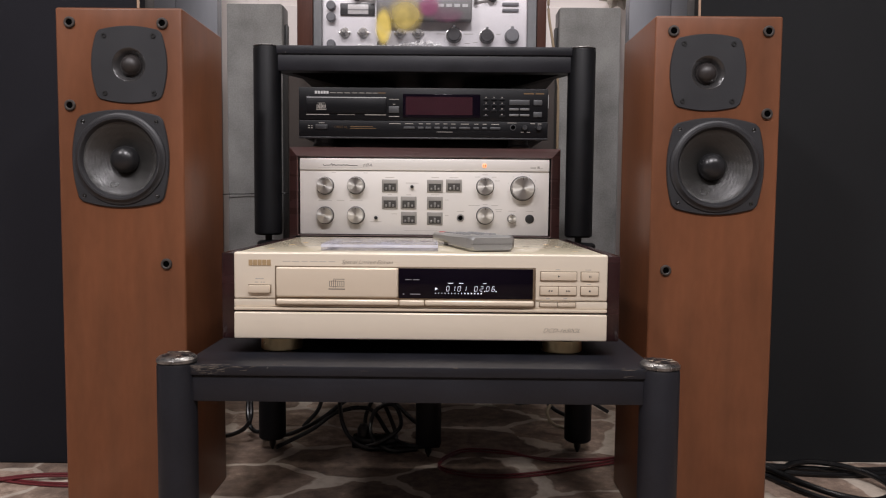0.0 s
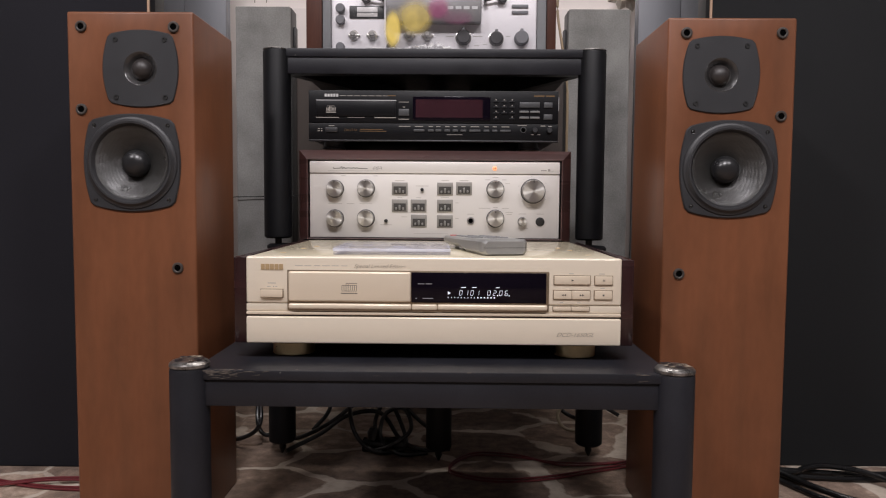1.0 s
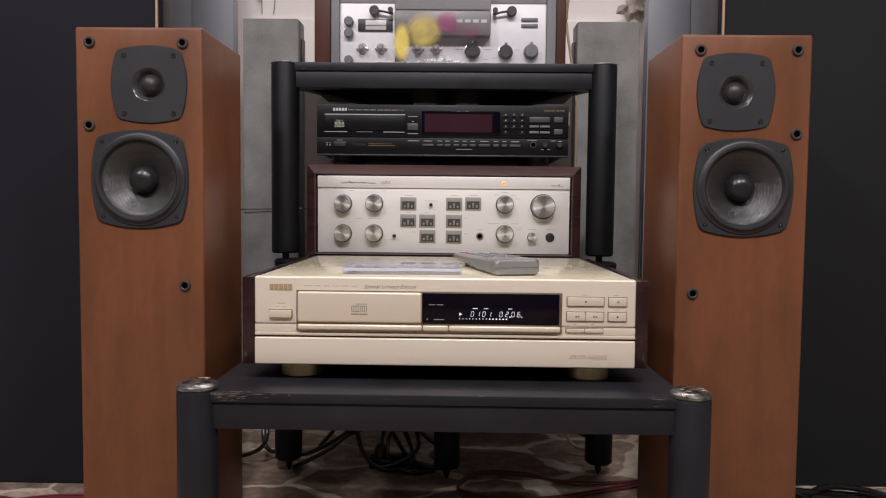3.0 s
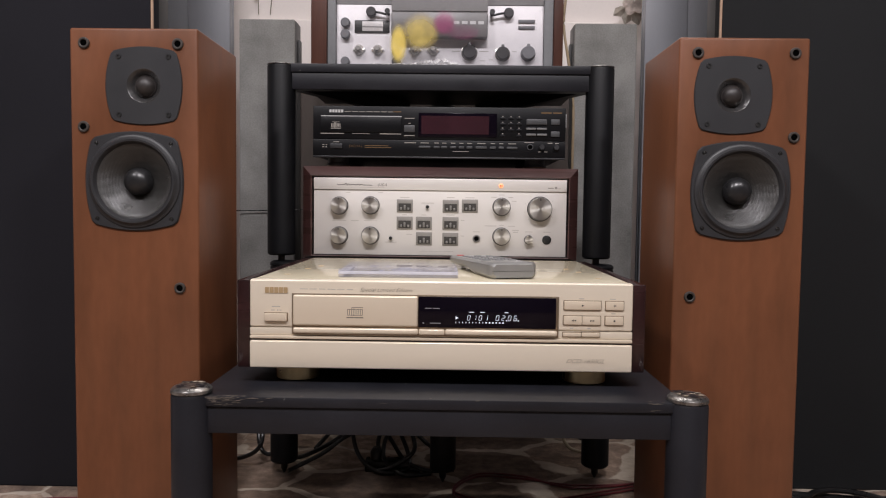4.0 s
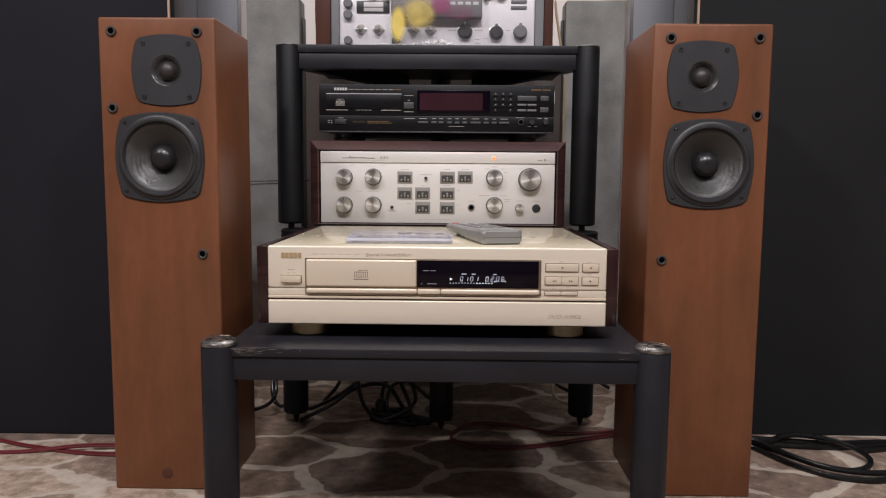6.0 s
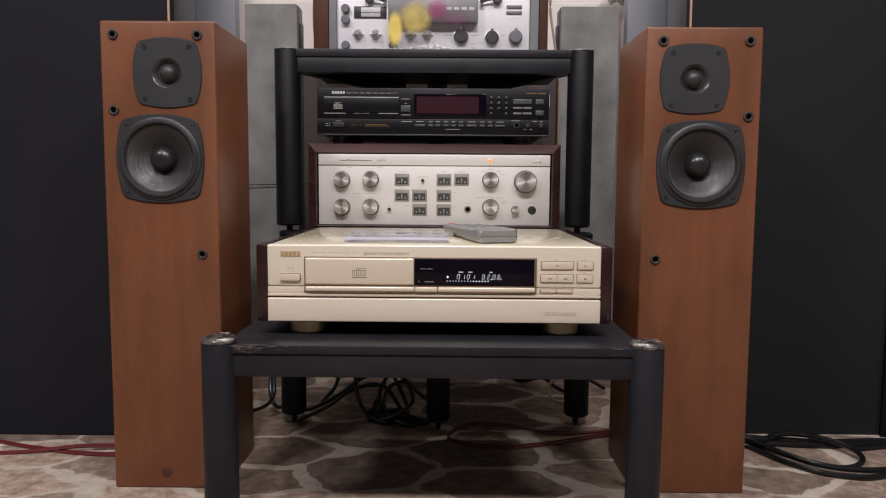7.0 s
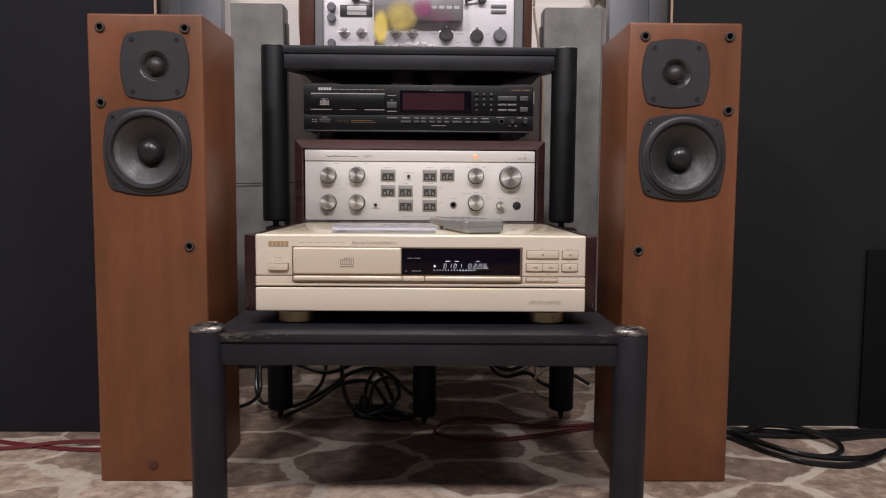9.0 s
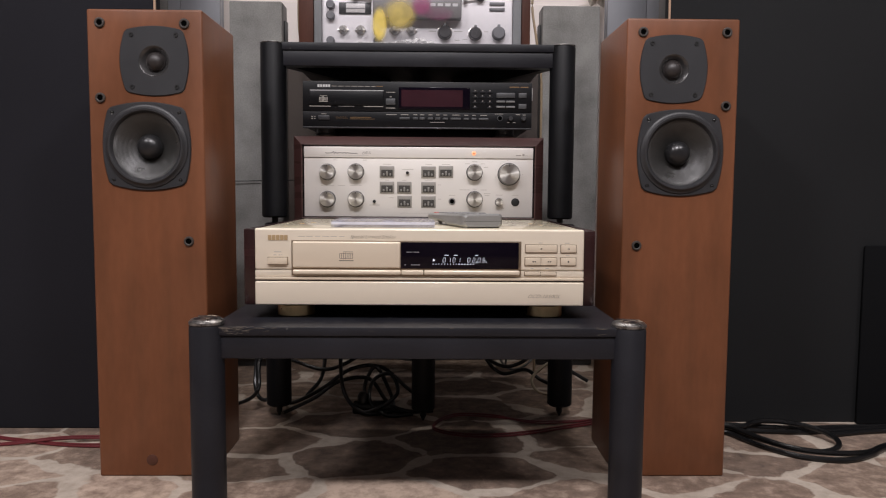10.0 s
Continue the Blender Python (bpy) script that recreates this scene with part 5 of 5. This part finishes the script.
def tape_recorder():
    cx, y0, B = -0.0170, 0.600, 0.7190
    ob = thing("tape_recorder", (cx, y0, B), "upright reel tape recorder with an aluminium face and walnut sides", "tape recorder")
    o = -cx
    z = lambda v: v - B
    H = 0.36
    for x0, x1 in ((-0.2635, -0.2330), (0.2015, 0.2195)):
        part("side_panel", box(x0 + o, x1 + o, -0.012, 0.17, 0.0, H, 0.002), WALNUT_UPRIGHT, ob, "dark walnut side")
    part("back_box", box(-0.2325 + o, 0.2010 + o, 0.013, 0.165, 0.0, H - 0.004, 0.002), DECK_GREY, ob)
    part("frame_rail", box(-0.2325 + o, -0.2165 + o, -0.008, 0.0125, 0.0, H - 0.004, 0.002), DECK_GREY, ob, "grey frame rail")
    part("frame_rail", box(0.1835 + o, 0.2010 + o, -0.008, 0.0125, 0.0, H - 0.004, 0.002), DECK_GREY, ob, "grey frame rail")
    part("face_plate", box(-0.2160 + o, 0.1830 + o, 0.0, 0.0125, 0.004, z(0.8650), 0.001), DECK_ALU, ob, "pale aluminium face plate")
    part("reel_deck", box(-0.2160 + o, 0.1830 + o, -0.001, 0.0125, z(0.8655), H - 0.006, 0.001), DECK_LIGHT, ob, "grey upper deck")
    head = part("head_cover", box(-0.1085 + o, 0.0750 + o, -0.024, 0.0, z(0.7995), z(0.8465), 0.003), DECK_DARK, ob, "dark head cover with a name line")
    part("head_lid", box(-0.1085 + o, 0.0750 + o, -0.021, 0.0, z(0.8480), z(0.9150), 0.003), DECK_LIGHT, ob, "grey head lid")
    letters("ROYAL DE LUXE", -0.1020 + o, -0.0242, z(0.8235), 0.0075, 0.074, 0.0, PRINT_GREY, head)
    part("name_bars", bars([(0.0155 + 0.0155 * i + o, z(0.8265), 0.0110, 0.0058) for i in range(4)], -0.024, 0.0002), PRINT_WHITE, head, "white maker's mark", smooth=False)
    for s in (-1, 1):
        px = -0.0165 + s * 0.132
        part("tape_guide", lathe([(0.0095, 0.0), (0.0095, -0.012), (0.0080, -0.014), (0, -0.014)], "y", 24, (px + o, 0, z(0.8490))), KNOB_BLACK, ob, "dark tape guide")
        part("guide_arm", tube([(px + o - s * 0.005, -0.010, z(0.849)), (px + o - s * 0.018, -0.010, z(0.8470)), (px + o - s * 0.030, -0.010, z(0.8440))], 0.0022), DARK_METAL, ob)
        part("guide_post", lathe([(0.0035, 0.0), (0.0035, -0.018), (0.0050, -0.018), (0.0050, -0.022), (0, -0.022)], "y", 18, (px + o - s * 0.032, 0, z(0.8480))), DARK_METAL, ob)
    for zz in (0.829, 0.807):
        part("push_button", lathe([(0.0090, 0.0), (0.0090, -0.010), (0.0075, -0.012), (0, -0.012)], "y", 24, (-0.198 + o, 0, z(zz))), KNOB_GREY, ob, "grey round push button")
    mt = part("level_meter", box(-0.1810 + o, -0.1135 + o, -0.003, 0.0, z(0.8110), z(0.8350), 0.0015), DARK_METAL, ob, "level meter with a pale scale")
    part("meter_scale", box(-0.1660 + o, -0.1260 + o, -0.0036, -0.0028, z(0.8140), z(0.8325), 0.0002), METER, mt)
    part("meter_lip", box(-0.1660 + o, -0.1260 + o, -0.0046, -0.0034, z(0.8215), z(0.8235), 0.0003), DECK_LIGHT, mt)
    for x in (-0.172, -0.136, -0.064, -0.029):
        deck_knob(ob, x + o, z(0.7785), 0.0098, "silver")
    part("push_button", lathe([(0.0075, 0.0), (0.0075, -0.010), (0.006, -0.012), (0, -0.012)], "y", 20, (-0.101 + o, 0, z(0.776))), KNOB_GREY, ob)
    for x in (-0.198, -0.100):
        part("push_button", lathe([(0.0085, 0.0), (0.0085, -0.010), (0.007, -0.012), (0, -0.012)], "y", 20, (x + o, 0, z(0.7555))), KNOB_GREY, ob, "grey round push button")
    deck_knob(ob, 0.041 + o, z(0.775), 0.0138, "black")
    deck_knob(ob, 0.105 + o, z(0.773), 0.0130, "black")
    deck_knob(ob, 0.154 + o, z(0.774), 0.0135, "grey")
    for zz in (0.8355, 0.8240):
        part("slot_key", box(0.1345 + o, 0.1665 + o, -0.003, 0.0, z(zz) - 0.0035, z(zz) + 0.0030, 0.0008), KNOB_GREY, ob)
    part("fine_print", bars([(0.041 + o - 0.026, z(0.778), 0.016, 0.0012), (0.041 + o + 0.028, z(0.778), 0.018, 0.0012), (0.041 + o + 0.026, z(0.760), 0.010, 0.0012), (0.041 + o + 0.026, z(0.752), 0.010, 0.0012), (-0.105 + o, z(0.796), 0.010, 0.0012),
                            (0.083 + o, z(0.762), 0.008, 0.001), (0.128 + o, z(0.778), 0.008, 0.001)], 0.0, 0.0002), PRINT_GREY, ob, smooth=False)
    # dull clear cover; its soft yellow and magenta reflections are painted on film
    cov = part("dust_cover", box(-0.2140 + o, 0.1800 + o, -0.034, -0.0325, 0.003, H - 0.02, 0.0004), DUST_COVER, ob, "dull clear dust cover with painted yellow and magenta reflections")
    for name, tint, alpha, x, zz, rx, rz, say in (("yellow_reflection", (0.95, 0.72, 0.14), 0.80, -0.0935, 0.783, 0.019, 0.042, "painted yellow reflection"), ("yellow_reflection", (0.85, 0.65, 0.15), 0.52, -0.052, 0.806, 0.040, 0.040, "painted yellow reflection"),
                                                  ("magenta_reflection", (0.40, 0.04, 0.18), 0.48, -0.0075, 0.823, 0.026, 0.026, "painted magenta reflection"), ("magenta_reflection", (0.25, 0.06, 0.14), 0.35, 0.028, 0.806, 0.036, 0.018, "painted magenta reflection")):
        off = 0.0002 if "yellow" in name else 0.0006
        bm = bmesh.new()
        bm.faces.new([bm.verts.new((px + o, -0.0342 - off - 0.0002 * (rx > 0.03), z(pz))) for px, pz in squircle(x, zz, rx, rz, 2.0, 40)])
        part(name, bm, soft_film(name, tint, alpha, x + o, z(zz), rx, rz), cov, say, smooth=False)


tape_recorder()


def crumpled_wrap():
    ob = thing("plastic_wrap", (-0.020, 0.449, 0.7192), "crumpled strip of clear plastic wrap on the top shelf", "plastic wrap", rz=3)
    rng = random.Random(9)
    bm = bmesh.new()
    rows = []
    for i in range(40):
        t = i / 39
        amp = 0.0035 if t < 0.45 else 0.0120 * math.sin(math.pi * min(1, (t - 0.42) / 0.62)) + 0.003
        w = 0.006 + (0.006 if t > 0.5 else 0.0) * math.sin(math.pi * t)
        rows.append([bm.verts.new((-0.11 + 0.155 * t, (u - 0.5) * 2 * w + rng.uniform(-0.001, 0.001), 0.0008 + abs(rng.gauss(0.5, 0.4)) * amp * (1 - abs(u - 0.5)))) for u in (0, 0.2, 0.4, 0.6, 0.8, 1)])
    for a, b in zip(rows, rows[1:]):
        for i in range(5):
            bm.faces.new((a[i], a[i + 1], b[i + 1], b[i]))
    part("film", bm, WRAP, ob, smooth=False)


crumpled_wrap()

# ---- cables ----


def cable(name, pts, r, material, label, group, parent=None):
    ob = part(name, tube(pts, r, 10), material, parent)
    if parent is None:
        tagged(ob, label, "cable", group)
    return ob


R = 0.0047
# black bundle on the carpet beside the tower: one loop and several strands
for pts, say in (
        ([(0.47, 0.40, R), (0.525, 0.378, R), (0.566, 0.358, R), (0.590, 0.326, R), (0.606, 0.299, R), (0.638, 0.256, R), (0.678, 0.236, R), (0.712, 0.246, 0.009), (0.728, 0.275, 0.012), (0.720, 0.312, 0.016),
          (0.690, 0.345, 0.018), (0.650, 0.362, 0.018), (0.615, 0.358, 0.016), (0.592, 0.345, 0.014), (0.560, 0.352, 0.014), (0.50, 0.385, R)], "thick black cable lying in a loop on the carpet"),
        ([(0.47, 0.365, R), (0.515, 0.352, R), (0.556, 0.335, R), (0.574, 0.299, R), (0.592, 0.262, R), (0.624, 0.221, R), (0.660, 0.202, R), (0.705, 0.198, R), (0.758, 0.223, R), (0.80, 0.254, R), (0.88, 0.285, R), (1.05, 0.30, R)], "thick black cable curving over the carpet"),
        ([(0.47, 0.375, R), (0.520, 0.362, R), (0.562, 0.345, 0.013), (0.582, 0.312, 0.013), (0.598, 0.276, 0.013), (0.628, 0.236, 0.012), (0.664, 0.216, 0.012), (0.705, 0.212, 0.011), (0.760, 0.236, R), (0.81, 0.268, R), (0.89, 0.298, R), (1.05, 0.315, R)], "thick black cable curving over the carpet"),
        ([(0.46, 0.385, R), (0.540, 0.368, R), (0.590, 0.352, R), (0.640, 0.342, R), (0.700, 0.338, R), (0.760, 0.345, R), (0.82, 0.353, R), (0.90, 0.360, R), (1.05, 0.362, R)], "thick black cable lying straight along the panel"),
        ([(0.46, 0.392, R), (0.540, 0.385, R), (0.600, 0.375, R), (0.680, 0.362, R), (0.740, 0.362, R), (0.80, 0.368, R), (0.90, 0.373, R), (1.05, 0.374, R)], "thick black cable lying straight along the panel"),
        ([(0.74, 0.322, R), (0.79, 0.334, R), (0.83, 0.343, R), (0.90, 0.348, R), (1.05, 0.348, R)], "end of a thick black cable beside the panel")):
    cable("power_cable", pts, R, CABLE_BLACK, say, "black floor cables")
# red pair at the left
for pts in ([(-1.10, 0.36, 0.0025), (-0.85, 0.345, 0.0025), (-0.72, 0.305, 0.0025), (-0.60, 0.277, 0.0025), (-0.50, 0.285, 0.0025), (-0.44, 0.33, 0.0025)],
            [(-1.10, 0.345, 0.0025), (-0.85, 0.338, 0.0025), (-0.72, 0.298, 0.0025), (-0.60, 0.268, 0.0025), (-0.50, 0.272, 0.0025), (-0.44, 0.325, 0.0025)],
            [(-1.10, 0.235, 0.0025), (-0.85, 0.268, 0.0025), (-0.72, 0.280, 0.0025), (-0.62, 0.300, 0.0075), (-0.50, 0.318, 0.0025), (-0.44, 0.335, 0.0025)],
            [(-1.10, 0.225, 0.0025), (-0.85, 0.260, 0.0025), (-0.72, 0.272, 0.0025), (-0.62, 0.290, 0.0075), (-0.50, 0.308, 0.0025), (-0.44, 0.333, 0.0025)]):
    cable("speaker_cable", pts, 0.0020, CABLE_RED, "red speaker cable running along the carpet", "red speaker cables")
# red cables under the stands
for dy in (0, 0.012):
    cable("speaker_cable", [(0.44, 0.40, 0.003), (0.36, 0.40 + dy, 0.003), (0.27, 0.365 + dy, 0.003), (0.17, 0.325 + dy, 0.003), (0.08, 0.318 + dy, 0.003), (0.02, 0.36 + dy, 0.003), (0.06, 0.435 + dy, 0.003), (0.14, 0.43 + dy, 0.003), (0.22, 0.405 - dy, 0.003), (0.34, 0.42, 0.003), (0.42, 0.50, 0.003)],
          0.0018, CABLE_RED, "red speaker cable looped on the carpet under the stands", "red speaker cables")
# black tangle below the rack
for pts in ([(-0.27, 0.425, 0.012), (-0.255, 0.44, 0.016), (-0.215, 0.47, 0.030), (-0.17, 0.50, 0.055), (-0.11, 0.50, 0.060), (-0.07, 0.47, 0.020), (-0.03, 0.45, 0.008), (0.02, 0.46, 0.006)],
            [(-0.33, 0.62, 0.09), (-0.27, 0.58, 0.075), (-0.20, 0.56, 0.065), (-0.13, 0.58, 0.095), (-0.08, 0.60, 0.14), (-0.06, 0.62, 0.25)],
            [(-0.165, 0.52, 0.20), (-0.168, 0.50, 0.12), (-0.160, 0.47, 0.05), (-0.135, 0.445, 0.018), (-0.10, 0.44, 0.006), (-0.06, 0.46, 0.012), (-0.075, 0.50, 0.05), (-0.10, 0.52, 0.08), (-0.12, 0.50, 0.04), (-0.10, 0.47, 0.010), (-0.04, 0.455, 0.006)],
            [(-0.34, 0.56, 0.22), (-0.345, 0.53, 0.10), (-0.34, 0.50, 0.035), (-0.315, 0.49, 0.020), (-0.29, 0.52, 0.060), (-0.27, 0.57, 0.12), (-0.22, 0.60, 0.10), (-0.215, 0.56, 0.05), (-0.24, 0.52, 0.02)],
            [(-0.20, 0.66, 0.10), (-0.10, 0.65, 0.085), (0.02, 0.66, 0.080), (0.14, 0.67, 0.075), (0.22, 0.64, 0.085), (0.30, 0.62, 0.06), (0.36, 0.60, 0.03)],
            [(-0.30, 0.52, 0.004), (-0.26, 0.50, 0.012), (-0.20, 0.49, 0.045), (-0.15, 0.52, 0.075), (-0.09, 0.56, 0.07), (-0.03, 0.53, 0.03), (0.02, 0.50, 0.005)],
            [(-0.42, 0.50, 0.004), (-0.36, 0.47, 0.020), (-0.325, 0.455, 0.050), (-0.33, 0.50, 0.10), (-0.30, 0.58, 0.15)],
            [(-0.12, 0.45, 0.004), (-0.085, 0.44, 0.018), (-0.05, 0.45, 0.045), (-0.065, 0.48, 0.075), (-0.10, 0.49, 0.060), (-0.105, 0.46, 0.025), (-0.07, 0.435, 0.005), (-0.02, 0.445, 0.004)],
            [(0.12, 0.60, 0.09), (0.17, 0.57, 0.070), (0.21, 0.55, 0.085), (0.25, 0.58, 0.11), (0.33, 0.60, 0.12)],
            [(0.10, 0.66, 0.20), (0.13, 0.62, 0.09), (0.17, 0.61, 0.045), (0.22, 0.58, 0.06), (0.25, 0.55, 0.045), (0.31, 0.55, 0.02)]):
    cable("power_cable", pts, 0.0040, CABLE_BLACK, "black mains cable hanging in a tangle under the rack", "black cables under the rack")
for pts in ([(-0.16, 0.64, 0.16), (-0.13, 0.63, 0.10), (-0.06, 0.62, 0.075), (0.03, 0.63, 0.070), (0.10, 0.66, 0.075)], [(0.16, 0.70, 0.15), (0.17, 0.66, 0.07), (0.20, 0.62, 0.05), (0.24, 0.63, 0.075), (0.20, 0.66, 0.10), (0.18, 0.64, 0.05)]):
    cable("signal_cable", pts, 0.0026, CABLE_GREY, "thin grey signal cable behind the rack", "signal cables")
cable("signal_cable", [(0.30, 0.56, 0.10), (0.25, 0.54, 0.075), (0.225, 0.52, 0.055), (0.235, 0.50, 0.035), (0.27, 0.49, 0.030), (0.30, 0.50, 0.02)], 0.0032, CABLE_CREAM, "cream signal cable looped beside a rack leg", "signal cables")
part_block = thing("power_strip", (-0.10, 0.47, 0), "dark mains plug block lying on the carpet in the tangle", "power strip")
part("block", box(-0.040, 0.040, -0.016, 0.016, 0.0, 0.020, 0.004), CABLE_BLACK, part_block)
part("plug", lathe([(0, 0.018), (0.011, 0.018), (0.011, 0.034), (0.006, 0.042), (0, 0.042)], "z", 20, (-0.02, 0, 0)), CABLE_BLACK, part_block)
# cables hanging behind the tape recorder
cable("hanging_cable", [(0.268, 0.80, 1.25), (0.262, 0.80, 1.05), (0.256, 0.80, 0.95), (0.252, 0.80, 0.88), (0.262, 0.79, 0.80), (0.275, 0.79, 0.70), (0.275, 0.80, 0.40), (0.27, 0.80, 0.003)], 0.0030, CABLE_TAN, "tan cable hanging beside the tape recorder", "hanging cables")
cable("hanging_cable", [(-0.300, 0.80, 1.25), (-0.298, 0.80, 1.0), (-0.302, 0.80, 0.86), (-0.296, 0.80, 0.79), (-0.272, 0.79, 0.755), (-0.235, 0.766, 0.745)], 0.0024, CABLE_TAN, "tan cable hanging behind the tape recorder", "hanging cables")
cable("hanging_cable", [(-0.56, 0.862, 0.452), (-0.49, 0.832, 0.463), (-0.43, 0.832, 0.465), (-0.37, 0.832, 0.4665), (-0.33, 0.84, 0.468), (-0.30, 0.91, 0.470)], 0.0011, CABLE_BLACK, "thin black cable strung across a grey cloth loudspeaker", "hanging cables")
